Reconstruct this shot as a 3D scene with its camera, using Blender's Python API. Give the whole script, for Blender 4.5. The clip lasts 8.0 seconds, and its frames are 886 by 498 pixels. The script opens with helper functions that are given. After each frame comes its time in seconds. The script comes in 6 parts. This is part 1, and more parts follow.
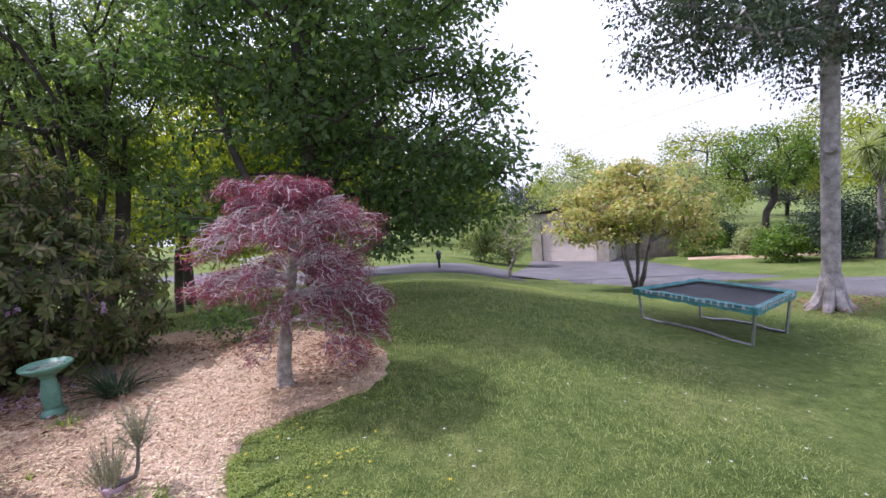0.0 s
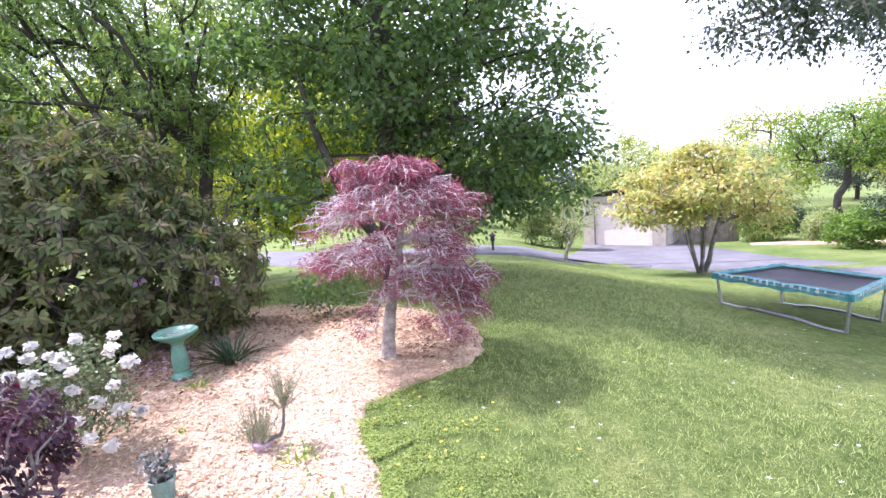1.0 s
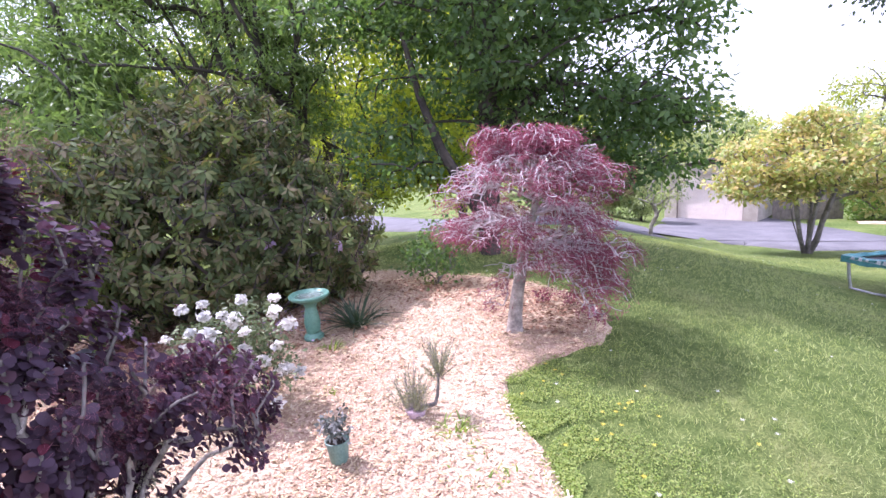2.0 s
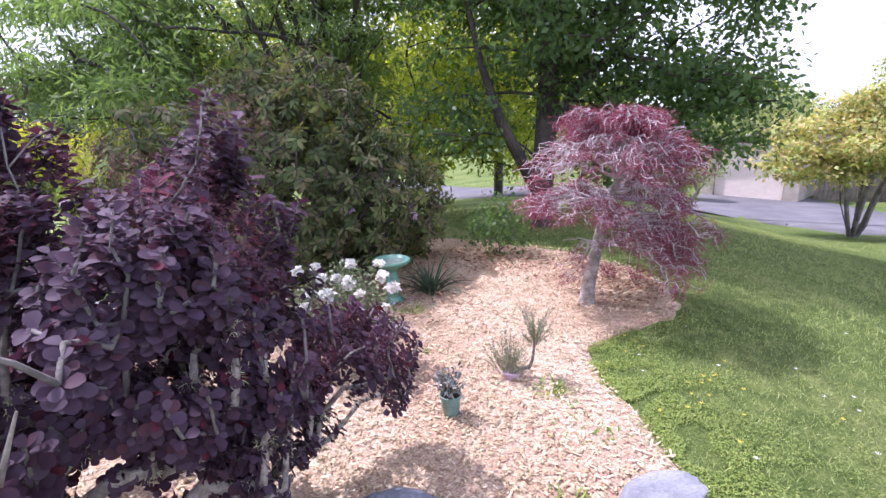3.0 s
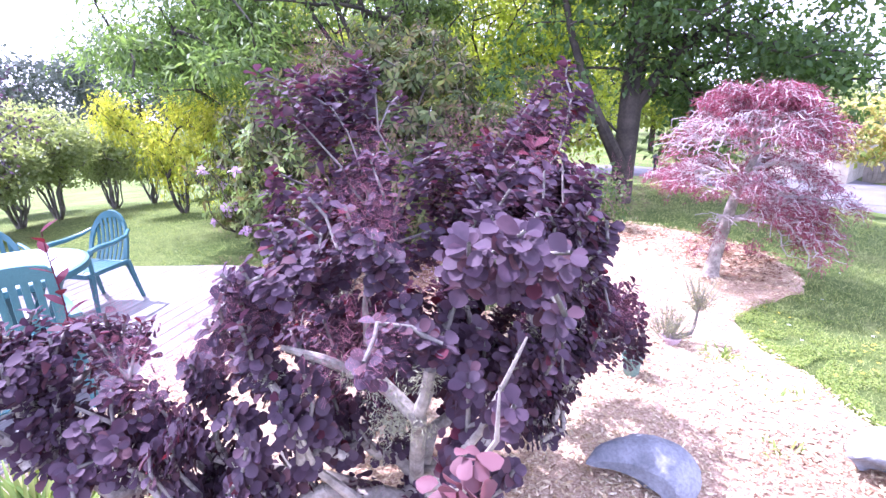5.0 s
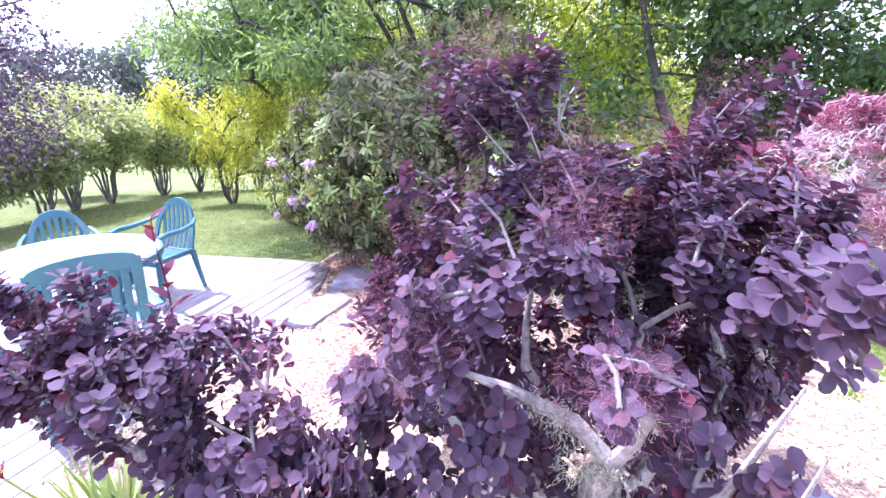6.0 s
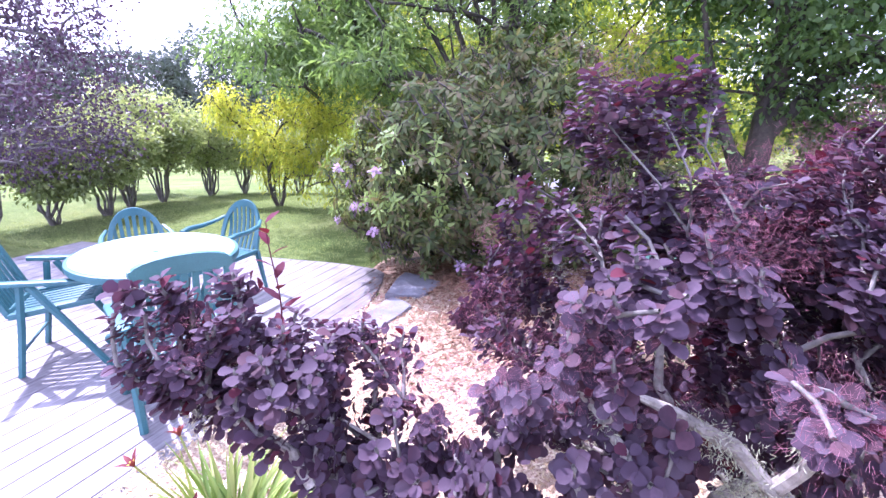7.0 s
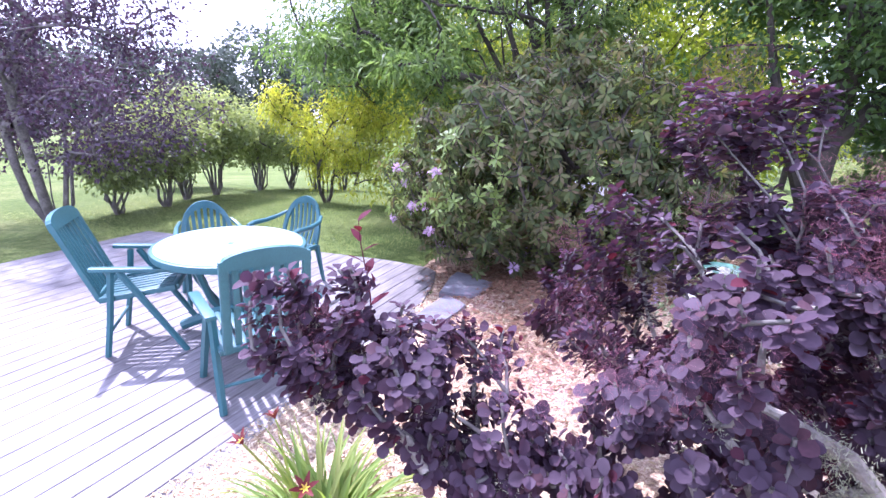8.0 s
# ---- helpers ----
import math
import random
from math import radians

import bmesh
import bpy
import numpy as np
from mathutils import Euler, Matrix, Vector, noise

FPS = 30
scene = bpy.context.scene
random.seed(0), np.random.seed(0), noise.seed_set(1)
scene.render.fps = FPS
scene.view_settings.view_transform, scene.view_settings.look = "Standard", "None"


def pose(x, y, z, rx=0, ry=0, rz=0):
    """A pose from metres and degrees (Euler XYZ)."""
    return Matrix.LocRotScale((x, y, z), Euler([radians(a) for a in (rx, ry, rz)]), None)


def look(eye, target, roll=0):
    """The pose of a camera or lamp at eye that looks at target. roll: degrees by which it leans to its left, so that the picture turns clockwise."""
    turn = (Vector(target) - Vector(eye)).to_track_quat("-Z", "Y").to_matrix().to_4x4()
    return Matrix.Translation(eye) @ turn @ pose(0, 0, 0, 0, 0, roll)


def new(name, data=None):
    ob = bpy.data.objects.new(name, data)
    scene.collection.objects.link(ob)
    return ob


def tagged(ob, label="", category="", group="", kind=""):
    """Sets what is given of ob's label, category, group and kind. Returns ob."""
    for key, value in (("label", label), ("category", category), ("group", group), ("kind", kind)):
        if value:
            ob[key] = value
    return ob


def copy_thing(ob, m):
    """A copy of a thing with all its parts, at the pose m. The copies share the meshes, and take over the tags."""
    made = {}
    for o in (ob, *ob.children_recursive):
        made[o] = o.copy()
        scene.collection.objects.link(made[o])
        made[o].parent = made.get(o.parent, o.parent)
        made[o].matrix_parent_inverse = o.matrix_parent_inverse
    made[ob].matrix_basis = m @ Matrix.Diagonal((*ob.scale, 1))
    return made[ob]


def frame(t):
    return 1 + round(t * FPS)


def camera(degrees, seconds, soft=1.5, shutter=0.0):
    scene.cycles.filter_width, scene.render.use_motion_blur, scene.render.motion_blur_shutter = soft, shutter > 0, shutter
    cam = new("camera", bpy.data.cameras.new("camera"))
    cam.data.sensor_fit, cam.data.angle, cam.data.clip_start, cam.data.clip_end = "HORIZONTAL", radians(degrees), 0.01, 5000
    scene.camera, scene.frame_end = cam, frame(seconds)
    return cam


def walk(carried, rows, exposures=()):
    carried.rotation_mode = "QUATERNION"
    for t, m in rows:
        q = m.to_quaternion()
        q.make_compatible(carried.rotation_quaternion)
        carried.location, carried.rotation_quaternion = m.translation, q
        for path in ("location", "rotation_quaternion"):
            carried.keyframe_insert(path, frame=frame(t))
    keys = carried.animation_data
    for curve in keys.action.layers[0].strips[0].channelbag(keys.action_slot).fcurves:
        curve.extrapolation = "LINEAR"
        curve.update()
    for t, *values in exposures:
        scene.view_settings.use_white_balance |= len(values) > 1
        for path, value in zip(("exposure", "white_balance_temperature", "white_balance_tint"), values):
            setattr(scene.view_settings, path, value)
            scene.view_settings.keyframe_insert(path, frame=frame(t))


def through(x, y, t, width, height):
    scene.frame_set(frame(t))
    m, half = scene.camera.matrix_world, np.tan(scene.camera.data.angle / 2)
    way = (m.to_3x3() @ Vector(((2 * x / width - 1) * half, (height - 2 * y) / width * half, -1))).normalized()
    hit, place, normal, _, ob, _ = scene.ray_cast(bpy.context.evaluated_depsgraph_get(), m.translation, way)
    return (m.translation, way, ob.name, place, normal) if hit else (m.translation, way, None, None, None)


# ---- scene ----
cam = camera(83.6, 8.0)
walk(cam, [
    (0.0, look((0.114, 0.310, 1.425), (0.149, 3.288, 1.064), -4.79)),
    (0.5, look((-0.079, 0.319, 1.430), (-0.180, 3.294, 1.056), -4.89)),
    (1.0, look((-0.358, 0.217, 1.446), (-0.574, 3.176, 1.002), -4.80)),
    (1.5, look((-0.645, 0.189, 1.485), (-1.046, 3.114, 0.951), -4.53)),
    (2.0, look((-0.924, 0.251, 1.511), (-1.501, 3.129, 0.896), -4.09)),
    (2.2, look((-1.030, 0.260, 1.526), (-1.652, 3.124, 0.886), -3.68)),
    (3.3, look((-1.493, -0.108, 1.646), (-2.179, 2.687, 0.800), -2.19)),
    (3.5, look((-1.596, -0.116, 1.656), (-2.248, 2.684, 0.797), -2.20)),
    (4.0, look((-1.903, -0.130, 1.626), (-2.517, 2.669, 0.737), -2.04)),
    (4.2, look((-2.020, -0.125, 1.614), (-2.650, 2.669, 0.721), -1.86)),
    (5.3, look((-2.373, -0.476, 1.642), (-3.191, 2.253, 0.702), -1.48)),
    (5.5, look((-2.477, -0.464, 1.628), (-3.312, 2.261, 0.692), -0.81)),
    (6.0, look((-2.733, -0.350, 1.605), (-3.644, 2.357, 0.687), 0.46)),
    (6.5, look((-2.904, -0.351, 1.602), (-3.893, 2.334, 0.701), 1.55)),
    (7.0, look((-3.028, -0.476, 1.617), (-4.085, 2.193, 0.746), 1.88)),
    (7.5, look((-3.117, -0.591, 1.631), (-4.245, 2.045, 0.748), 2.02)),
    (8.0, look((-3.205, -0.625, 1.634), (-4.435, 1.966, 0.754), 2.78)),
], exposures=[(0.0, 0.36, 5810, 30), (0.6, 1.06, 5760, 31), (1.2, 1.5, 5660, 33), (2.0, 1.25, 5610, 38), (3.4, 0.9, 5660, 33), (4.2, 1.38, 5510, 38), (5.3, 2.06, 5270, 45), (6.5, 2.0, 5270, 46), (8.0, 1.55, 5270, 40)])

# ---- light ----
world = bpy.data.worlds.new("sky")
scene.world = world
world.use_nodes = True
wn = world.node_tree
sky = wn.nodes.new("ShaderNodeTexSky")
sky.sky_type = "NISHITA"
sky.sun_disc = False
SUN_AZ, SUN_EL = math.atan2(-0.95, 0.31), radians(56)
sky.sun_elevation, sky.sun_rotation = SUN_EL, SUN_AZ
sky.air_density, sky.dust_density, sky.ozone_density = 1.0, 2.5, 1.0
wn.nodes["Background"].inputs["Strength"].default_value = 0.15
way = wn.nodes.new("ShaderNodeTexCoord")
split, join = wn.nodes.new("ShaderNodeSeparateXYZ"), wn.nodes.new("ShaderNodeCombineXYZ")
lift = wn.nodes.new("ShaderNodeMath")
lift.operation = "MAXIMUM"
lift.inputs[1].default_value = 0.06            # the haze of the horizon goes on below it
wn.links.new(way.outputs["Generated"], split.inputs[0])
wn.links.new(split.outputs[2], lift.inputs[0])
for k in (0, 1):
    wn.links.new(split.outputs[k], join.inputs[k])
wn.links.new(lift.outputs[0], join.inputs[2])
wn.links.new(join.outputs[0], sky.inputs[0])
cloud = wn.nodes.new("ShaderNodeTexNoise")
cloud.inputs["Scale"].default_value, cloud.inputs["Detail"].default_value = 1.6, 5.0
wn.links.new(way.outputs["Generated"], cloud.inputs["Vector"])
cover = wn.nodes.new("ShaderNodeValToRGB")
cover.color_ramp.elements[0].position, cover.color_ramp.elements[0].color = 0.34, (0.25, 0.25, 0.25, 1)
cover.color_ramp.elements[1].position, cover.color_ramp.elements[1].color = 0.56, (0.9, 0.9, 0.9, 1)
wn.links.new(cloud.outputs[0], cover.inputs[0])
veil = wn.nodes.new("ShaderNodeMix")
veil.data_type = "RGBA"
veil.inputs[7].default_value = (7.4, 7.7, 8.2, 1)    # thin bright cloud over the blue
wn.links.new(cover.outputs[0], veil.inputs[0])
wn.links.new(sky.outputs[0], veil.inputs[6])
wn.links.new(veil.outputs[2], wn.nodes["Background"].inputs["Color"])
sun = new("sun", bpy.data.lights.new("sun", "SUN"))
sun.data.energy, sun.data.angle, sun.data.color = 3.9, radians(1.2), (1.0, 0.95, 0.87)
sun_way = Vector((math.cos(SUN_EL) * math.sin(SUN_AZ), math.cos(SUN_EL) * math.cos(SUN_AZ), math.sin(SUN_EL)))
sun.matrix_world = look(sun_way * 30, (0, 0, 0))


# ---- materials ----
def rgb(c):
    return (*c, 1.0)


def material(name):
    m = bpy.data.materials.new(name)
    m.use_nodes = True
    return m, m.node_tree, m.node_tree.nodes["Principled BSDF"]


def ramp_node(nt, stops):
    r = nt.nodes.new("ShaderNodeValToRGB")
    e = r.color_ramp.elements
    while len(e) < len(stops):
        e.new(0.5)
    for k, (p, c) in enumerate(stops):
        e[k].position, e[k].color = p, rgb(c)
    return r


def noise_node(nt, scale, detail=4.0, rough=0.6, space="Object"):
    tc = nt.nodes.new("ShaderNodeTexCoord")
    n = nt.nodes.new("ShaderNodeTexNoise")
    n.inputs["Scale"].default_value, n.inputs["Detail"].default_value, n.inputs["Roughness"].default_value = scale, detail, rough
    nt.links.new(tc.outputs[space], n.inputs["Vector"])
    return n


def mix_node(nt, a, b, fac, mode="MIX"):
    m = nt.nodes.new("ShaderNodeMix")
    m.data_type, m.blend_type = "RGBA", mode
    for socket, v in ((m.inputs[0], fac), (m.inputs[6], a), (m.inputs[7], b)):
        if isinstance(v, bpy.types.NodeSocket):
            nt.links.new(v, socket)
        else:
            socket.default_value = v
    return m.outputs[2]


def bump(nt, bsdf, height, strength, distance=0.01):
    b = nt.nodes.new("ShaderNodeBump")
    b.inputs["Strength"].default_value, b.inputs["Distance"].default_value = strength, distance
    nt.links.new(height, b.inputs["Height"])
    nt.links.new(b.outputs[0], bsdf.inputs["Normal"])


def surface(name, light, dark, scale=8.0, rough=0.7, fine=90.0, relief=0.3, metal=0.0, spread=(0.35, 0.65), distance=0.01):
    """A plain material: two tones at a coarse scale, a fine grain and a bump."""
    m, nt, bsdf = material(name)
    n1, n2 = noise_node(nt, scale), noise_node(nt, fine, 6.0)
    r = ramp_node(nt, [(spread[0], dark), (spread[1], light)])
    nt.links.new(n1.outputs[0], r.inputs[0])
    g = ramp_node(nt, [(0.3, (0.72, 0.72, 0.72)), (0.7, (1.15, 1.15, 1.15))])
    nt.links.new(n2.outputs[0], g.inputs[0])
    nt.links.new(mix_node(nt, r.outputs[0], g.outputs[0], 1.0, "MULTIPLY"), bsdf.inputs["Base Color"])
    bsdf.inputs["Roughness"].default_value, bsdf.inputs["Metallic"].default_value = rough, metal
    bump(nt, bsdf, n2.outputs[0], relief, distance)
    return m


def leafy(name, tones, through=0.35, rough=0.5, glow=None, per_object=False, gloss=0.35, patches=((0.75, 0.78, 0.75), (1.2, 1.15, 1.1))):
    """Foliage: each leaf takes its own tone; some light passes through."""
    m, nt, bsdf = material(name)
    if per_object:
        source = nt.nodes.new("ShaderNodeObjectInfo").outputs["Random"]
    else:
        source = nt.nodes.new("ShaderNodeNewGeometry").outputs["Random Per Island"]
    n = len(tones)
    r = ramp_node(nt, [(k / max(1, n - 1), c) for k, c in enumerate(tones)])
    nt.links.new(source, r.inputs[0])
    patch = noise_node(nt, 1.3, 2.0)
    p = ramp_node(nt, [(0.3, patches[0]), (0.7, patches[1])])
    nt.links.new(patch.outputs[0], p.inputs[0])
    tone = mix_node(nt, r.outputs[0], p.outputs[0], 1.0, "MULTIPLY")
    nt.links.new(tone, bsdf.inputs["Base Color"])
    bsdf.inputs["Roughness"].default_value = rough
    bsdf.inputs["Specular IOR Level"].default_value = gloss
    tr = nt.nodes.new("ShaderNodeBsdfTranslucent")
    if glow:
        nt.links.new(mix_node(nt, tone, rgb(glow), 1.0, "MULTIPLY"), tr.inputs["Color"])
    else:
        nt.links.new(tone, tr.inputs["Color"])
    mx = nt.nodes.new("ShaderNodeMixShader")
    mx.inputs[0].default_value = through
    nt.links.new(bsdf.outputs[0], mx.inputs[1])
    nt.links.new(tr.outputs[0], mx.inputs[2])
    nt.links.new(mx.outputs[0], nt.nodes["Material Output"].inputs["Surface"])
    return m


M_BARK = surface("grey_bark", (0.23, 0.21, 0.19), (0.10, 0.09, 0.08), 5, 0.9, 40, 0.9)
M_BARK_ASH = surface("ash_grey_bark", (0.4, 0.37, 0.36), (0.19, 0.175, 0.17), 7, 0.9, 45, 0.8)
M_BARK_DARK = surface("dark_bark", (0.09, 0.075, 0.06), (0.035, 0.03, 0.025), 4, 0.9, 30, 0.9)
M_BARK_PALE = surface("pale_lichened_bark", (0.42, 0.38, 0.33), (0.17, 0.15, 0.13), 14, 0.9, 60, 0.9)
M_TWIG = surface("grey_twig_bark", (0.57, 0.52, 0.51), (0.36, 0.31, 0.3), 9, 0.8, 60, 0.5)
M_OAK = leafy("dark_green_leaves", [(0.068, 0.12, 0.053), (0.1, 0.17, 0.07), (0.15, 0.225, 0.09), (0.08, 0.142, 0.063)], 0.5, 0.5, (1.3, 1.5, 0.6), False, 0.3)
M_WOOD_LEAF = leafy("mid_green_leaves", [(0.16, 0.22, 0.05), (0.22, 0.28, 0.06), (0.3, 0.36, 0.08), (0.17, 0.23, 0.06)], 0.55, 0.5, (1.7, 1.6, 0.4))
M_ROBINIA = leafy("fresh_green_leaflets", [(0.115, 0.18, 0.068), (0.17, 0.245, 0.09), (0.235, 0.31, 0.12)], 0.5, 0.5, (1.2, 1.4, 0.7), False, 0.3)
M_GOLD = leafy("golden_yellow_leaflets", [(0.42, 0.5, 0.06), (0.62, 0.63, 0.09), (0.28, 0.4, 0.06)], 0.5, 0.5, (1.25, 1.2, 0.5))
M_RHODO = leafy("rhododendron_leaves", [(0.054, 0.076, 0.036), (0.09, 0.127, 0.053), (0.15, 0.19, 0.077), (0.16, 0.135, 0.085), (0.068, 0.1, 0.043)], 0.32, 0.65, (1.3, 1.3, 0.5), False, 0.08)
M_MAPLE_RED = leafy("red_maple_leaves", [(0.17, 0.05, 0.085), (0.24, 0.075, 0.12), (0.29, 0.13, 0.17), (0.13, 0.035, 0.058)], 0.38, 0.5, (1.6, 0.7, 0.8))
M_MAPLE_GOLD = leafy("amber_green_maple_leaves", [(0.3, 0.42, 0.12), (0.43, 0.48, 0.17), (0.64, 0.53, 0.3), (0.27, 0.39, 0.11)], 0.45, 0.5, (1.25, 1.1, 0.65))
M_SMOKE = leafy("purple_leaves", [(0.062, 0.04, 0.064), (0.08, 0.054, 0.081), (0.106, 0.077, 0.107), (0.069, 0.044, 0.072), (0.098, 0.05, 0.062)], 0.23, 0.65, (1.4, 0.72, 0.9), False, 0.14)
M_SMOKE_PART = leafy("purple_leaves_single", [(0.062, 0.04, 0.064), (0.08, 0.054, 0.081), (0.106, 0.077, 0.107), (0.069, 0.044, 0.072), (0.098, 0.05, 0.062)], 0.23, 0.65, (1.4, 0.72, 0.9), True, 0.14)
M_SMOKE_RED = leafy("young_red_leaves", [(0.085, 0.022, 0.04), (0.12, 0.028, 0.045), (0.08, 0.03, 0.05)], 0.25, 0.7, (1.6, 0.55, 0.5), False, 0.1)
M_PLUM = leafy("dark_purple_tree_leaves", [(0.055, 0.04, 0.065), (0.085, 0.062, 0.095), (0.13, 0.1, 0.14)], 0.25, 0.5, (1.4, 0.75, 1.0))
M_BLUEGREEN = leafy("blue_green_leaves", [(0.05, 0.08, 0.055), (0.08, 0.11, 0.08), (0.11, 0.14, 0.10)], 0.3, 0.4, (1.2, 1.3, 0.8))
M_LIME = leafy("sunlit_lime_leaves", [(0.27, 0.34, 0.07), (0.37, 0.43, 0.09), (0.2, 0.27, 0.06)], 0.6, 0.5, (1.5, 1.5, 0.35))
M_BRIGHT = leafy("bright_green_leaves", [(0.10, 0.18, 0.03), (0.16, 0.26, 0.05), (0.08, 0.15, 0.03)], 0.4, 0.5, (1.4, 1.5, 0.5))
M_HEDGE = leafy("grey_green_leaves", [(0.27, 0.34, 0.16), (0.37, 0.43, 0.23), (0.22, 0.28, 0.13)], 0.5, 0.5, (1.3, 1.3, 0.7))
M_DARKBUSH = leafy("deep_green_leaves", [(0.025, 0.05, 0.025), (0.045, 0.08, 0.035), (0.02, 0.04, 0.02)], 0.2, 0.4)
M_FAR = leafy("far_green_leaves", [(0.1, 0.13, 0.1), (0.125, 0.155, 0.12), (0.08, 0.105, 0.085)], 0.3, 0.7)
M_ROSE = leafy("rose_leaves", [(0.09, 0.13, 0.06), (0.15, 0.2, 0.09), (0.22, 0.27, 0.14)], 0.35, 0.5)
M_STRAP = leafy("strap_leaves", [(0.03, 0.06, 0.03), (0.05, 0.09, 0.04)], 0.25, 0.4)
M_LILY = leafy("daylily_leaves", [(0.13, 0.23, 0.05), (0.22, 0.33, 0.07), (0.38, 0.42, 0.14), (0.17, 0.28, 0.06), (0.3, 0.36, 0.09)], 0.4, 0.45, (1.2, 1.2, 0.5))
M_NEWLEAF = leafy("pale_new_leaves", [(0.17, 0.26, 0.07), (0.24, 0.33, 0.1), (0.2, 0.28, 0.06)], 0.35, 0.45, (1.2, 1.3, 0.6), False, 0.35)
M_WILT = leafy("wilted_pink_leaves", [(0.13, 0.05, 0.07), (0.2, 0.1, 0.12), (0.09, 0.035, 0.05)], 0.3, 0.6, (1.4, 0.8, 0.8))
M_PETAL_WHITE = leafy("white_petals", [(0.8, 0.79, 0.76), (0.7, 0.7, 0.68)], 0.3, 0.6)
M_PETAL_LILAC = leafy("lilac_petals", [(0.45, 0.3, 0.5), (0.6, 0.48, 0.62)], 0.3, 0.6)
M_PETAL_YELLOW = leafy("yellow_petals", [(0.75, 0.6, 0.05), (0.8, 0.65, 0.1)], 0.3, 0.6)
M_PETAL_RED = leafy("dark_red_petals", [(0.1, 0.014, 0.02), (0.17, 0.03, 0.03)], 0.3, 0.5)
M_GRASS = leafy("grass_blades", [(0.235, 0.315, 0.1), (0.31, 0.385, 0.135), (0.37, 0.44, 0.17), (0.44, 0.47, 0.22)], 0.3, 0.5, (1.2, 1.2, 0.6))
M_LITTER = leafy("litter_and_shade", [(0.16, 0.085, 0.05), (0.24, 0.13, 0.08), (0.34, 0.2, 0.13), (0.12, 0.065, 0.04)], 0.0, 0.8, None, False, 0.2)
M_CLOVER = leafy("clover_leaves", [(0.13, 0.2, 0.045), (0.2, 0.29, 0.065), (0.28, 0.36, 0.09), (0.34, 0.38, 0.12)], 0.35, 0.5, (1.2, 1.3, 0.5))
M_CHIP = leafy("wood_chips", [(0.38, 0.285, 0.16), (0.59, 0.505, 0.32), (0.69, 0.62, 0.42), (0.22, 0.14, 0.08), (0.77, 0.715, 0.53), (0.47, 0.355, 0.2)], 0.0, 0.85, None, False, 0.2, ((0.72, 0.6, 0.52), (1.12, 1.12, 1.12)))
# grey paving stone, darkened in colour for the shade beside the deck
M_STONE_SHADE = surface("shade_toned_stone", (0.21, 0.21, 0.23), (0.13, 0.13, 0.145), 6, 0.85, 70, 0.6)
M_STONE = surface("blue_grey_stone", (0.27, 0.28, 0.31), (0.15, 0.16, 0.18), 6, 0.85, 70, 0.6)
M_PLASTIC = surface("green_plastic", (0.05, 0.165, 0.18), (0.035, 0.125, 0.14), 3, 0.4, 200, 0.05)
# green plastic with the sky's glare put into a near-white colour
M_TABLE = surface("sky_glare_plastic", (0.5, 0.6, 0.62), (0.4, 0.52, 0.54), 3, 0.3, 200, 0.05)
M_BATH = surface("green_glazed_clay", (0.13, 0.29, 0.205), (0.085, 0.21, 0.15), 9, 0.45, 60, 0.15)
M_POT = surface("green_plastic_pot", (0.16, 0.27, 0.22), (0.12, 0.21, 0.17), 8, 0.5, 60, 0.1)
M_POT_PINK = surface("faded_mauve_pot", (0.5, 0.38, 0.42), (0.38, 0.28, 0.32), 8, 0.6, 60, 0.1)
M_SOIL = surface("dark_potting_soil", (0.06, 0.045, 0.03), (0.025, 0.02, 0.015), 30, 0.95, 150, 0.8)
M_STEEL = surface("galvanised_steel_tube", (0.5, 0.51, 0.52), (0.36, 0.37, 0.38), 10, 0.4, 80, 0.1, 0.8)
M_MAT = surface("black_woven_mat", (0.06, 0.06, 0.075), (0.035, 0.035, 0.045), 6, 0.4, 300, 0.2)
M_PAD = surface("teal_vinyl_pad", (0.09, 0.3, 0.3), (0.04, 0.16, 0.16), 8, 0.4, 40, 0.3)
M_WALL = surface("beige_masonry_wall", (0.5, 0.45, 0.37), (0.38, 0.34, 0.28), 3, 0.9, 60, 0.3)
M_DOOR = surface("cream_garage_door", (0.82, 0.72, 0.64), (0.74, 0.64, 0.56), 2, 0.6, 60, 0.1)
M_TIMBER = surface("weathered_board", (0.26, 0.22, 0.18), (0.15, 0.13, 0.11), 4, 0.85, 40, 0.5)
M_ROOF = surface("brown_roof", (0.16, 0.12, 0.10), (0.10, 0.08, 0.07), 4, 0.8, 40, 0.4)
M_ASPHALT = surface("worn_asphalt", (0.145, 0.142, 0.15), (0.095, 0.093, 0.1), 1.2, 0.9, 120, 0.5)
M_BLACK = surface("black_iron", (0.03, 0.03, 0.03), (0.02, 0.02, 0.02), 8, 0.6, 60, 0.2)
M_WHITE = surface("white_paint", (0.8, 0.8, 0.8), (0.7, 0.7, 0.7), 4, 0.5, 60, 0.1)


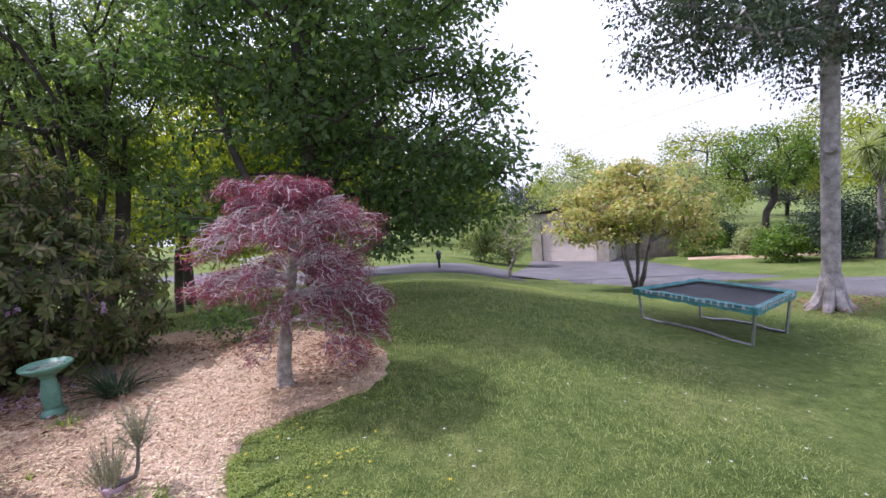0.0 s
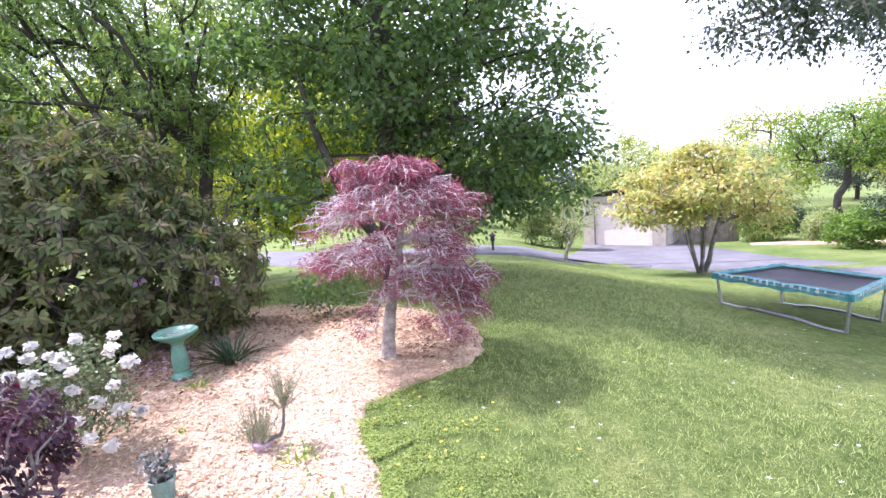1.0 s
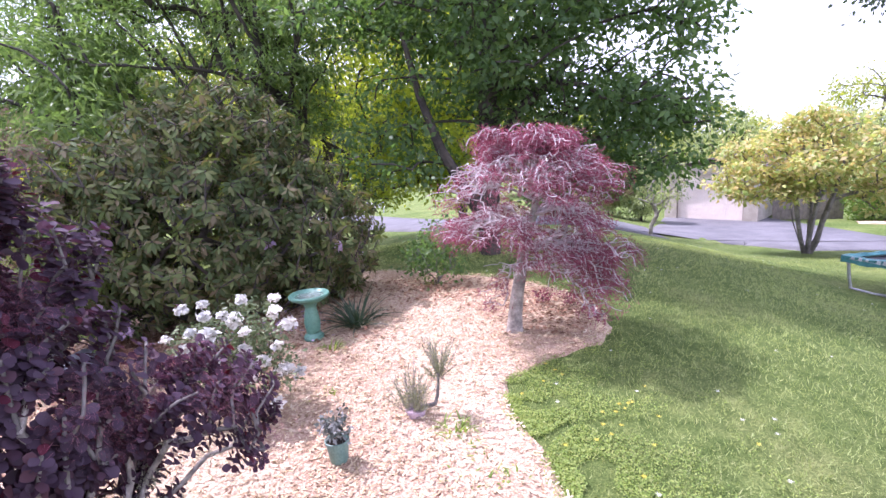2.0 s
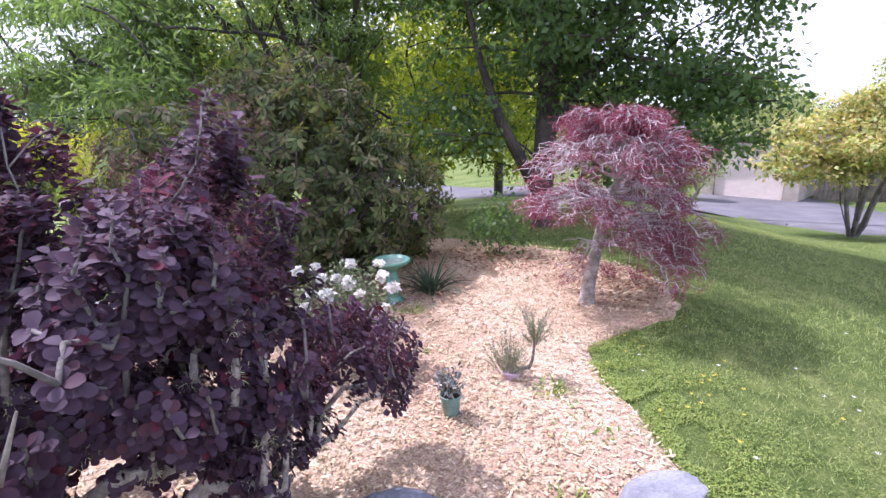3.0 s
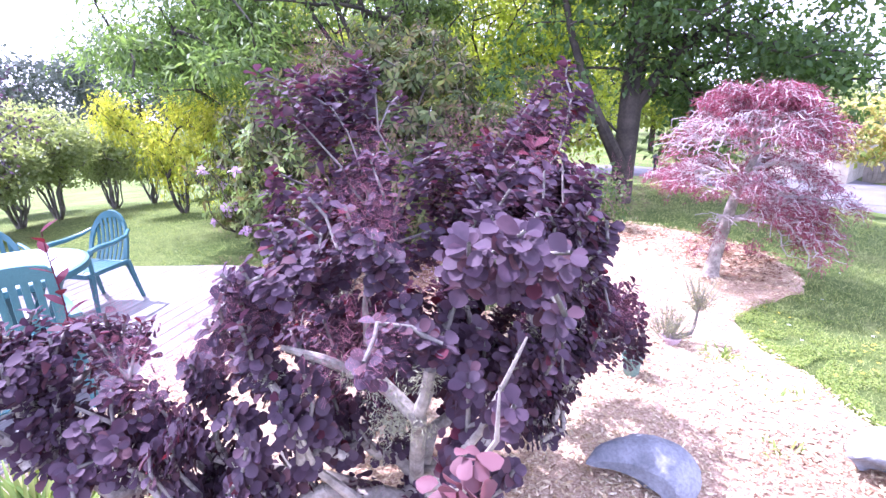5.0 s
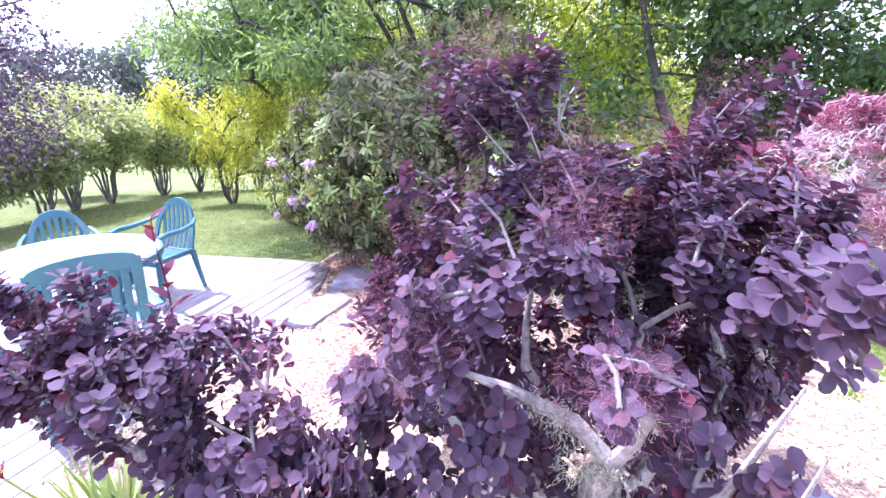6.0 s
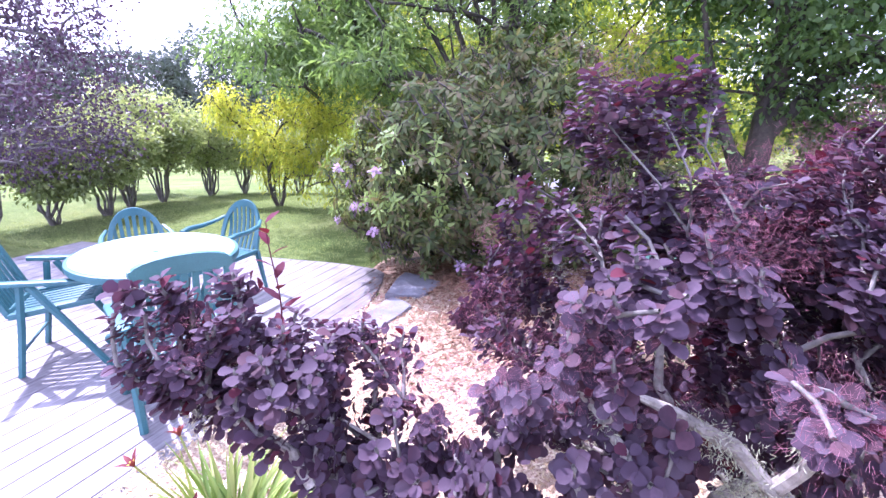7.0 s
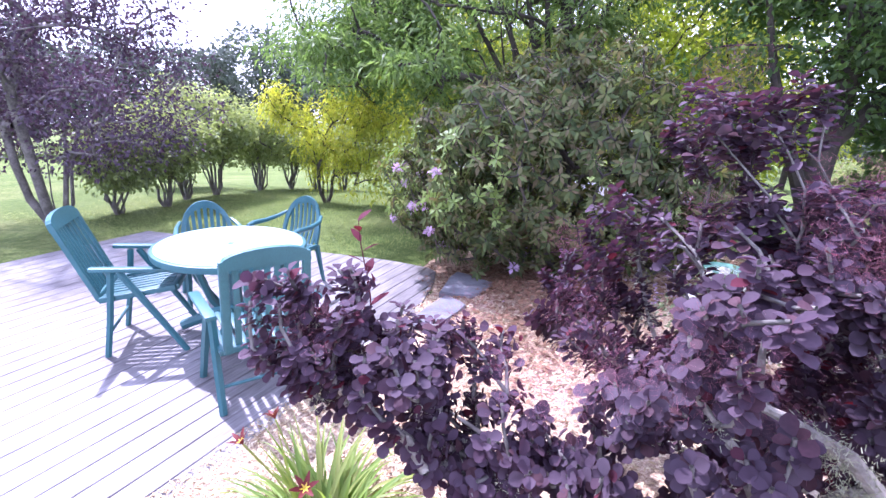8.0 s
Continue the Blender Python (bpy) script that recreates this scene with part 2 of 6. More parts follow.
def lawn_material():
    m, nt, bsdf = material("mown_lawn")
    n1, n2, n3 = noise_node(nt, 0.55, 5.0), noise_node(nt, 9.0, 6.0, 0.7), noise_node(nt, 75.0, 6.0, 0.75)
    a = ramp_node(nt, [(0.32, (0.09, 0.135, 0.036)), (0.5, (0.13, 0.176, 0.054)), (0.7, (0.188, 0.218, 0.082))])
    b = ramp_node(nt, [(0.34, (0.62, 0.7, 0.58)), (0.66, (1.35, 1.27, 1.3))])
    c = ramp_node(nt, [(0.36, (0.5, 0.56, 0.45)), (0.52, (1.05, 1.05, 1.0)), (0.66, (1.7, 1.55, 1.6))])
    for n, r in ((n1, a), (n2, b), (n3, c)):
        nt.links.new(n.outputs[0], r.inputs[0])
    t = mix_node(nt, a.outputs[0], b.outputs[0], 1.0, "MULTIPLY")
    nt.links.new(mix_node(nt, t, c.outputs[0], 1.0, "MULTIPLY"), bsdf.inputs["Base Color"])
    bsdf.inputs["Roughness"].default_value = 0.9
    bsdf.inputs["Specular IOR Level"].default_value = 0.1
    bump(nt, bsdf, n3.outputs[0], 0.9, 0.03)
    return m


def deck_material():
    m, nt, bsdf = material("weathered_deck_timber")
    tc = nt.nodes.new("ShaderNodeTexCoord")
    mp = nt.nodes.new("ShaderNodeMapping")
    mp.inputs["Scale"].default_value = (26.0, 1.6, 26.0)
    n1 = nt.nodes.new("ShaderNodeTexNoise")
    n1.inputs["Scale"].default_value, n1.inputs["Detail"].default_value = 3.0, 6.0
    nt.links.new(tc.outputs["Object"], mp.inputs[0])
    nt.links.new(mp.outputs[0], n1.inputs["Vector"])
    n2 = noise_node(nt, 1.4, 4.0)
    a = ramp_node(nt, [(0.3, (0.15, 0.14, 0.14)), (0.7, (0.29, 0.275, 0.275))])
    b = ramp_node(nt, [(0.32, (0.58, 0.56, 0.56)), (0.66, (1.15, 1.15, 1.18))])
    info = nt.nodes.new("ShaderNodeObjectInfo")
    c = ramp_node(nt, [(0.0, (0.88, 0.87, 0.86)), (1.0, (1.08, 1.08, 1.1))])
    nt.links.new(n1.outputs[0], a.inputs[0])
    nt.links.new(n2.outputs[0], b.inputs[0])
    nt.links.new(info.outputs["Random"], c.inputs[0])
    t = mix_node(nt, a.outputs[0], b.outputs[0], 1.0, "MULTIPLY")
    nt.links.new(mix_node(nt, t, c.outputs[0], 1.0, "MULTIPLY"), bsdf.inputs["Base Color"])
    bsdf.inputs["Roughness"].default_value = 0.5
    bump(nt, bsdf, n1.outputs[0], 0.4, 0.004)
    return m


def mulch_material():
    m, nt, bsdf = material("wood_chip_mulch")
    n0, n1, n2 = noise_node(nt, 70.0, 8.0, 0.75), noise_node(nt, 0.9, 4.0), noise_node(nt, 22.0, 5.0, 0.7)
    a = ramp_node(nt, [(0.36, (0.22, 0.135, 0.085)), (0.5, (0.48, 0.36, 0.25)), (0.62, (0.68, 0.58, 0.45))])
    nt.links.new(n0.outputs[0], a.inputs[0])
    b = ramp_node(nt, [(0.35, (0.72, 0.6, 0.54)), (0.6, (1.1, 1.08, 1.08))])
    nt.links.new(n1.outputs[0], b.inputs[0])
    c = ramp_node(nt, [(0.35, (0.75, 0.72, 0.7)), (0.6, (1.1, 1.1, 1.1))])
    nt.links.new(n2.outputs[0], c.inputs[0])
    t = mix_node(nt, a.outputs[0], b.outputs[0], 1.0, "MULTIPLY")
    nt.links.new(mix_node(nt, t, c.outputs[0], 1.0, "MULTIPLY"), bsdf.inputs["Base Color"])
    bsdf.inputs["Roughness"].default_value = 0.9
    bump(nt, bsdf, n0.outputs[0], 0.9, 0.012)
    return m


M_LAWN, M_DECK, M_MULCH = lawn_material(), deck_material(), mulch_material()


# ---- geometry helpers ----
def part(name, bm, mat, parent=None, label="", smooth=True):
    """Links a bmesh as one mesh object, under a thing or a part."""
    me = bpy.data.meshes.new(name)
    bm.to_mesh(me)
    bm.free()
    me.materials.append(mat)
    if smooth:
        me.polygons.foreach_set("use_smooth", [True] * len(me.polygons))
        me.set_sharp_from_angle(angle=radians(38))
    ob = new(name, me)
    ob.parent = parent
    return tagged(ob, label)


def raw_mesh(name, verts, faces_flat, sides, mats, which=None, smooth=False):
    """A mesh from arrays: all faces have the same number of sides."""
    me = bpy.data.meshes.new(name)
    nf = len(faces_flat) // sides
    me.vertices.add(len(verts))
    me.vertices.foreach_set("co", np.ascontiguousarray(verts, np.float32).ravel())
    me.loops.add(nf * sides)
    me.loops.foreach_set("vertex_index", np.ascontiguousarray(faces_flat, np.int32))
    me.polygons.add(nf)
    me.polygons.foreach_set("loop_start", np.arange(0, nf * sides, sides, dtype=np.int32))
    me.polygons.foreach_set("loop_total", np.full(nf, sides, np.int32))
    for m in mats:
        me.materials.append(m)
    if which is not None:
        me.polygons.foreach_set("material_index", np.asarray(which, np.int32))
    me.polygons.foreach_set("use_smooth", np.full(nf, smooth))
    me.update(calc_edges=True)
    return me


def under(name, me, parent, label="", kind=""):
    ob = new(name, me)
    ob.parent = parent
    return tagged(ob, label, kind=kind)


def thing(name, x, y, z, label, category, group="", rz=0.0):
    ob = new(name)
    ob.empty_display_size = 0.1
    ob.matrix_world = pose(x, y, z, 0, 0, rz)
    return tagged(ob, label, category, group)


def bm_box(bm, c, s, m=None, bevel=0.0):
    g = bmesh.ops.create_cube(bm, size=1.0)
    mat = Matrix.Translation(c) @ Matrix.Diagonal((*s, 1))
    bmesh.ops.transform(bm, matrix=(m @ mat) if m else mat, verts=g["verts"])
    if bevel:
        edges = list({e for v in g["verts"] for e in v.link_edges})
        bmesh.ops.bevel(bm, geom=edges, offset=bevel, segments=2, affect="EDGES", profile=0.6)


def bm_tube(bm, pts, radii, n=8, cap=True):
    """A round tube through points."""
    pts = [Vector(p) for p in pts]
    if not hasattr(radii, "__len__"):
        radii = [radii] * len(pts)
    rings, side = [], None
    for k, p in enumerate(pts):
        d = (pts[min(k + 1, len(pts) - 1)] - pts[max(k - 1, 0)]).normalized()
        if side is None:
            side = d.orthogonal().normalized()
        side = (side - d * side.dot(d)).normalized()
        other = d.cross(side)
        rings.append([bm.verts.new(p + (side * math.cos(a) + other * math.sin(a)) * radii[k]) for a in (2 * math.pi * j / n for j in range(n))])
    for a, b in zip(rings, rings[1:]):
        for j in range(n):
            bm.faces.new((a[j], a[(j + 1) % n], b[(j + 1) % n], b[j]))
    if cap:
        bm.faces.new(rings[0][::-1])
        bm.faces.new(rings[-1])


def bm_lathe(bm, profile, n=32):
    """A turned shape: (radius, height) from bottom to top."""
    rings = []
    for r, z in profile:
        rings.append([bm.verts.new((r * math.cos(2 * math.pi * j / n), r * math.sin(2 * math.pi * j / n), z)) for j in range(n)])
    for a, b in zip(rings, rings[1:]):
        for j in range(n):
            bm.faces.new((a[j], a[(j + 1) % n], b[(j + 1) % n], b[j]))
    bm.faces.new(rings[0][::-1])
    bm.faces.new(rings[-1])


def bm_slab(bm, outline, z0, z1):
    lo = [bm.verts.new((x, y, z0)) for x, y in outline]
    hi = [bm.verts.new((x, y, z1)) for x, y in outline]
    bm.faces.new(lo[::-1])
    bm.faces.new(hi)
    for k in range(len(outline)):
        j = (k + 1) % len(outline)
        bm.faces.new((lo[k], lo[j], hi[j], hi[k]))


def unit(v):
    return v / np.maximum(np.linalg.norm(v, axis=-1, keepdims=True), 1e-9)


# leaf shapes: (along, across, up) for a leaf of length 1, as quads
def leaf_shape(width, rows=3, cup=0.12, bend=0.12, tip=0.02, fat=1.0):
    """Half-widths from stalk to tip over some rows; a folded blade."""
    v, f = [], []
    for k in range(rows + 1):
        u = k / rows
        w = width * max(tip, math.sin(math.pi * min(1.0, 0.06 + u ** fat * 0.94)) ** 0.75)
        if k == rows:
            w = width * 0.22
        z = -bend * u * u
        v += [(u, -w, z + cup * w), (u, 0.0, z), (u, w, z + cup * w)]
    for k in range(rows):
        a = 3 * k
        f += [(a, a + 1, a + 4, a + 3), (a + 1, a + 2, a + 5, a + 4)]
    return np.array(v), np.array(f)


def round_leaf():
    """A spoon-shaped blade, broadest past the middle."""
    v, f = [], []
    for u, w in ((0.0, 0.03), (0.26, 0.27), (0.6, 0.44), (0.88, 0.31), (1.0, 0.08)):
        v += [(u, -w, 0.3 * w - 0.1 * u * u), (u, 0.0, -0.1 * u * u), (u, w, 0.3 * w - 0.1 * u * u)]
    for k in range(4):
        q = 3 * k
        f += [(q, q + 1, q + 4, q + 3), (q + 1, q + 2, q + 5, q + 4)]
    return np.array(v), np.array(f)


SHAPE_OVAL = round_leaf()
SHAPE_DIAMOND = (np.array([(0.0, 0, 0), (0.5, -0.27, 0.08), (1.0, 0, -0.12), (0.5, 0.27, 0.08)]), np.array([(0, 1, 2, 3)]))
SHAPE_NARROW = (np.array([(0.0, 0, 0), (0.45, -0.12, 0.03), (1.0, 0, -0.2), (0.45, 0.12, 0.03)]), np.array([(0, 1, 2, 3)]))
SHAPE_THREAD = (np.array([(0.0, 0, 0), (0.45, -0.055, 0.03), (1.0, 0, -0.22), (0.45, 0.055, 0.03)]), np.array([(0, 1, 2, 3)]))
SHAPE_BLADE = (np.array([(0.0, -0.06, 0), (0.0, 0.06, 0), (1.0, 0.015, -0.25), (1.0, -0.015, -0.25)]), np.array([(0, 1, 2, 3)]))
SHAPE_RHODO = leaf_shape(0.22, 2, 0.2, 0.22)
SHAPE_CLOVER = (np.array([(0.0, 0, 0), (0.5, -0.45, 0.06), (1.0, 0, -0.08), (0.5, 0.45, 0.06)]), np.array([(0, 1, 2, 3)]))
SHAPE_BROAD = leaf_shape(0.26, 2, 0.3, 0.15)


def place_leaves(shape, p, axis, normal, size):
    """Vertices and quads of leaves at points p."""
    v, f = shape
    axis = unit(axis)
    side = unit(np.cross(normal, axis))
    up = np.cross(axis, side)
    n = len(p)
    q = p[:, None] + size[:, None, None] * (v[None, :, 0:1] * axis[:, None] + v[None, :, 1:2] * side[:, None] + v[None, :, 2:3] * up[:, None])
    faces = (f[None] + (np.arange(n) * len(v))[:, None, None]).reshape(-1)
    return q.reshape(-1, 3), faces, len(f)


def leaf_mesh(name, shape, p, axis, normal, size, mats, which=None):
    v, f, per = place_leaves(shape, p, axis, normal, size)
    return raw_mesh(name, v, f, 4, mats, None if which is None else np.repeat(which, per), True)


def grow(trunk, tips, step=0.3, sag=0.0, rng=None, start=0, wobble=0.12, stems=0):
    """A branching frame: a trunk of points, then each tip joined to what has grown so far. Gives nodes, parents."""
    nodes = [np.array(p, float) for p in trunk]
    parent = [-1] + list(range(len(trunk) - 1))
    first = start
    axis0 = nodes[0]
    top = np.percentile(tips[:, 2], 30)
    for k in range(stems):
        a = 2 * math.pi * (k + rng.uniform(-0.2, 0.2)) / stems
        prev = 0
        for j in range(1, 5):
            u = j / 4
            nodes.append(nodes[0] + np.array((math.cos(a) * (0.08 + 0.3 * u) * top * 0.7, math.sin(a) * (0.08 + 0.3 * u) * top * 0.7, top * u)) + rng.normal(0, 0.03, 3))
            parent.append(prev)
            prev = len(nodes) - 1
    if stems:
        first = len(trunk)
    order = np.argsort(np.linalg.norm(tips - nodes[-1], axis=1))
    ends = []
    for t in tips[order]:
        arr = np.array(nodes[first:])
        d = arr - t
        dist = np.linalg.norm(d, axis=1)
        away = np.linalg.norm(arr[:, :2] - axis0[:2], axis=1)
        far = np.linalg.norm(t[:2] - axis0[:2])
        cost = dist + 0.9 * np.maximum(0, arr[:, 2] - t[2] + 0.1) + 1.2 * np.maximum(0, away - far)
        k = int(np.argmin(cost)) + first
        a = nodes[k]
        n = max(1, int(np.ceil(np.linalg.norm(t - a) / step)))
        off = rng.normal(0, wobble * np.linalg.norm(t - a) / 3, 3)
        for j in range(1, n + 1):
            u = j / n
            q = a + (t - a) * u + off * math.sin(math.pi * u) + np.array((0, 0, sag * math.sin(math.pi * u) * np.linalg.norm(t - a)))
            nodes.append(q)
            parent.append(k if j == 1 else len(nodes) - 2)
        ends.append(len(nodes) - 1)
    return np.array(nodes), np.array(parent), np.array(ends)


def thickness(parent, ends, tip_r, power=2.3, trunk_len=0, trunk_r=None):
    r = np.zeros(len(parent))
    for k in range(len(parent) - 1, -1, -1):
        r[k] = max(r[k], tip_r ** power)
        if parent[k] >= 0:
            r[parent[k]] += r[k]
    r = r ** (1 / power)
    if trunk_r:
        r *= trunk_r / r[0]
        r = np.maximum(r, tip_r)
    return r


def limb_mesh(name, nodes, parent, r, mat, sides=6, floor_r=0.0, ceil_r=9.0):
    keep = np.where((parent >= 0) & (r >= floor_r) & (r < ceil_r))[0]
    a, b = nodes[parent[keep]], nodes[keep]
    ra, rb = np.minimum(r[parent[keep]], r[keep] * 1.5), r[keep]
    d = unit(b - a)
    ref = np.where(np.abs(d[:, 2:3]) > 0.9, np.array([[1.0, 0, 0]]), np.array([[0, 0, 1.0]]))
    s = unit(np.cross(d, ref))
    o = np.cross(d, s)
    ang = np.arange(sides) * 2 * np.pi / sides
    ring = s[:, None] * np.cos(ang)[None, :, None] + o[:, None] * np.sin(ang)[None, :, None]
    over = d * (rb * 0.4)[:, None]
    va = (a - over)[:, None] + ring * ra[:, None, None]
    vb = (b + over)[:, None] + ring * rb[:, None, None]
    v = np.concatenate([va, vb], 1).reshape(-1, 3)
    j = np.arange(sides)
    q = np.stack([j, (j + 1) % sides, sides + (j + 1) % sides, sides + j], 1)
    f = (q[None] + (np.arange(len(keep)) * 2 * sides)[:, None, None]).reshape(-1)
    return raw_mesh(name, v, f, 4, [mat], None, True)


def inside_shell(rng, n, lobes, hollow=0.55, lump=0.25):
    """Points in the outer part of a union of ellipsoids (cx, cy, cz, rx, ry, rz), with a lumpy outline."""
    lobes = np.array(lobes, float)
    vol = np.prod(lobes[:, 3:], axis=1) ** 0.8
    out = []
    while len(out) < n:
        k = rng.choice(len(lobes), p=vol / vol.sum())
        d = unit(rng.normal(size=3))
        rr = (hollow ** 3 + (1 - hollow ** 3) * rng.random()) ** (1 / 3)
        c = lobes[k]
        bump_r = 1 + lump * noise.noise(Vector((d[0] * 2.3 + k * 7, d[1] * 2.3, d[2] * 2.3 + c[0])))
        q = c[:3] + d * c[3:] * rr * bump_r
        deep = np.min(np.linalg.norm((q - lobes[:, :3]) / lobes[:, 3:], axis=1))
        if deep < hollow * 0.75 and rng.random() < 0.8:
            continue
        out.append(q)
    return np.array(out)


def cluster_leaves(rng, centres, per, spread, size, droop=0.2, up=0.5, squash=0.7, size_var=0.3):
    """Leaf places, directions and normals round the given centres."""
    n = len(centres) * per
    off = np.clip(rng.normal(0, spread, (n, 3)), -1.7 * spread, 1.7 * spread) * (1, 1, squash)
    p = np.repeat(centres, per, 0) + off
    axis = unit(unit(off) * 0.8 + rng.normal(0, 0.6, (n, 3)) + (0, 0, -droop))
    normal = unit(rng.normal(0, 0.6, (n, 3)) + (0, 0, up))
    return p, axis, normal, size * (1 + rng.uniform(-size_var, size_var, n))


def tree(name, base, trunk, lobes, label, category, leaf, bark, seed=1, tips=150, per=60, spread=0.3, size=0.1, shape=None,
         trunk_r=0.15, tip_r=0.006, step=0.35, droop=0.2, up=0.5, group="", hollow=0.5, lump=0.3, sides=7, start=1, extra=0, squash=0.7, low=None, stems=0):
    """A tree or bush: trunk with limbs, and a crown of leaves. Places are relative to the base."""
    rng = np.random.default_rng(seed)
    ob = thing(name, *base, label, category, group)
    t = inside_shell(rng, tips, lobes, hollow, lump)
    if low is not None:
        t[:, 2] = np.maximum(t[:, 2], low)
    nodes, parent, ends = grow(trunk, t, step, 0.06, rng, min(start, len(trunk) - 1), 0.12, stems)
    r = thickness(parent, ends, tip_r, 2.2, len(trunk), trunk_r)
    thick = trunk_r * (0.5 if stems else 0.34)
    if stems:
        which = np.full(len(nodes), -1)
        for k in range(len(trunk), len(nodes)):
            which[k] = which[parent[k]] if which[parent[k]] >= 0 else k
        for k in np.unique(which[which >= 0]):
            if np.any((which == k) & (r >= thick)):
                own = np.where(which == k, r, 0.0)
                own[parent[k]] = r[k] * 1.2
                under("stem", limb_mesh("stem", nodes, parent, own, bark, sides, thick), ob)
    else:
        under("trunk", limb_mesh("trunk", nodes, parent, r, bark, sides, thick), ob)
    under("branchwork", limb_mesh("branchwork", nodes, parent, r, bark, 5, 0.0, thick), ob, kind="stuff")
    centres = nodes[ends]
    if extra:
        centres = np.concatenate([centres, inside_shell(rng, extra, lobes, 0.75, lump)])
    p, a, nn, s = cluster_leaves(rng, centres, per, spread, size, droop, up, squash)
    under("crown", leaf_mesh("crown", shape or SHAPE_DIAMOND, p, a, nn, s, [leaf]), ob)
    return ob


def ground_height(x, y):
    """Height of the land: a level knoll that falls away to the sides and behind."""
    x, y = np.asarray(x, float), np.asarray(y, float)
    back = np.interp(y, [-200, 5, 8, 10, 13.5, 17, 22, 24, 40, 70, 140, 230, 1200], [0, 0, -.12, -.35, -.95, -1.25, -1.6, -1.7, -2.6, -3.6, -5, -7, -70])
    right = np.interp(x, [-0.5, 1, 2, 3, 4, 7, 12, 60], [0, -.12, -.35, -.62, -.75, -.85, -.9, -.9])
    left = np.interp(x, [-900, -200, -100, -60, -30, -16, -9, -6.2, -5.2, -3.2], [-60, -9, -6.5, -4.4, -2.1, -.8, -.42, -.3, -.24, 0])
    return back + right + left


def gz(x, y):
    return float(ground_height(x, y))


# ---- the land ----
def stretch(lo, hi, n, power=2.6):
    u = np.linspace(-1, 1, n)
    w = np.sign(u) * np.abs(u) ** power
    return np.where(w < 0, -w * lo, w * hi)


def build_ground():
    gx, gy = stretch(-900, 900, 220) - 1.0, stretch(-300, 1200, 220) + 4.0
    X, Y = np.meshgrid(gx, gy, indexing="ij")
    Z = ground_height(X, Y)
    # soften the folds of the land a little
    for _ in range(3):
        Z[1:-1, 1:-1] = (Z[1:-1, 1:-1] * 2 + Z[2:, 1:-1] + Z[:-2, 1:-1] + Z[1:-1, 2:] + Z[1:-1, :-2]) / 6
    n = len(gx)
    v = np.stack([X, Y, Z], -1).reshape(-1, 3)
    i, j = np.meshgrid(np.arange(n - 1), np.arange(n - 1), indexing="ij")
    a = (i * n + j).ravel()
    f = np.stack([a, a + n, a + n + 1, a + 1], 1).ravel()
    tagged(new("ground", raw_mesh("ground", v, f, 4, [M_LAWN], None, True)), "mown green lawn falling away to paddocks", "lawn", kind="structure")


build_ground()

BED = [(-0.75, 1.2), (-0.83, 2.1), (-1.17, 3.05), (-0.95, 3.45), (-0.5, 3.9), (-0.42, 4.4), (-0.55, 4.85), (-1.15, 5.6), (-1.9, 5.95),
       (-2.7, 6.25), (-3.6, 6.2), (-4.8, 5.9), (-5.6, 5.2), (-5.75, 4.3), (-5.6, 3.75), (-5.3, 3.5), (-5.17, 2.5), (-5.17, 0.3), (-5.17, -1.5), (-3.0, -1.2), (-1.2, 0.2)]


def smooth_loop(pts, per=6):
    out, n = [], len(pts)
    for k in range(n):
        p0, p1, p2, p3 = (np.array(pts[(k + d) % n]) for d in (-1, 0, 1, 2))
        for j in range(per):
            t = j / per
            out.append(0.5 * (2 * p1 + (p2 - p0) * t + (2 * p0 - 5 * p1 + 4 * p2 - p3) * t * t + (3 * p1 - p0 - 3 * p2 + p3) * t ** 3))
    return out


def within(px, py, loop):
    loop = np.array(loop)
    x0, y0 = loop[:, 0], loop[:, 1]
    x1, y1 = np.roll(x0, -1), np.roll(y0, -1)
    hit = np.zeros(len(px), bool)
    for a, b, c, d in zip(x0, y0, x1, y1):
        cross = ((b > py) != (d > py)) & (px < (c - a) * (py - b) / (d - b + 1e-12) + a)
        hit ^= cross
    return hit


BED_LOOP = smooth_loop(BED)


def build_bed():
    """A low sheet of chips, its rim sunk into the lawn."""
    bm = bmesh.new()
    loop = [(p[0] + 0.02 * math.sin(k * 1.7), p[1] + 0.02 * math.cos(k * 2.3)) for k, p in enumerate(BED_LOOP)]
    centre = np.mean(loop, axis=0)
    rows = []
    for u in (1.03, 1.0, 0.96, 0.9, 0.8, 0.65, 0.5, 0.35, 0.2, 0.08):
        rows.append([])
        for p in loop:
            q = centre + (np.array(p) - centre) * u
            lift = -0.03 if u > 1.0 else 0.012 if u == 1.0 else 0.03
            rows[-1].append(bm.verts.new((q[0], q[1], gz(*q) + lift + (0.012 * noise.noise(Vector((q[0] * 3, q[1] * 3, 0))) if u < 1 else 0))))
    n = len(loop)
    for a, b in zip(rows, rows[1:]):
        for k in range(n):
            bm.faces.new((a[k], a[(k + 1) % n], b[(k + 1) % n], b[k]))
    bm.faces.new(rows[-1])
    bmesh.ops.recalc_face_normals(bm, faces=bm.faces)
    me = bpy.data.meshes.new("mulch_bed")
    bm.to_mesh(me)
    bm.free()
    me.materials.append(M_MULCH)
    tagged(new("mulch_bed", me), "garden bed of pale pinkish wood chips", "garden bed", kind="structure")


build_bed()


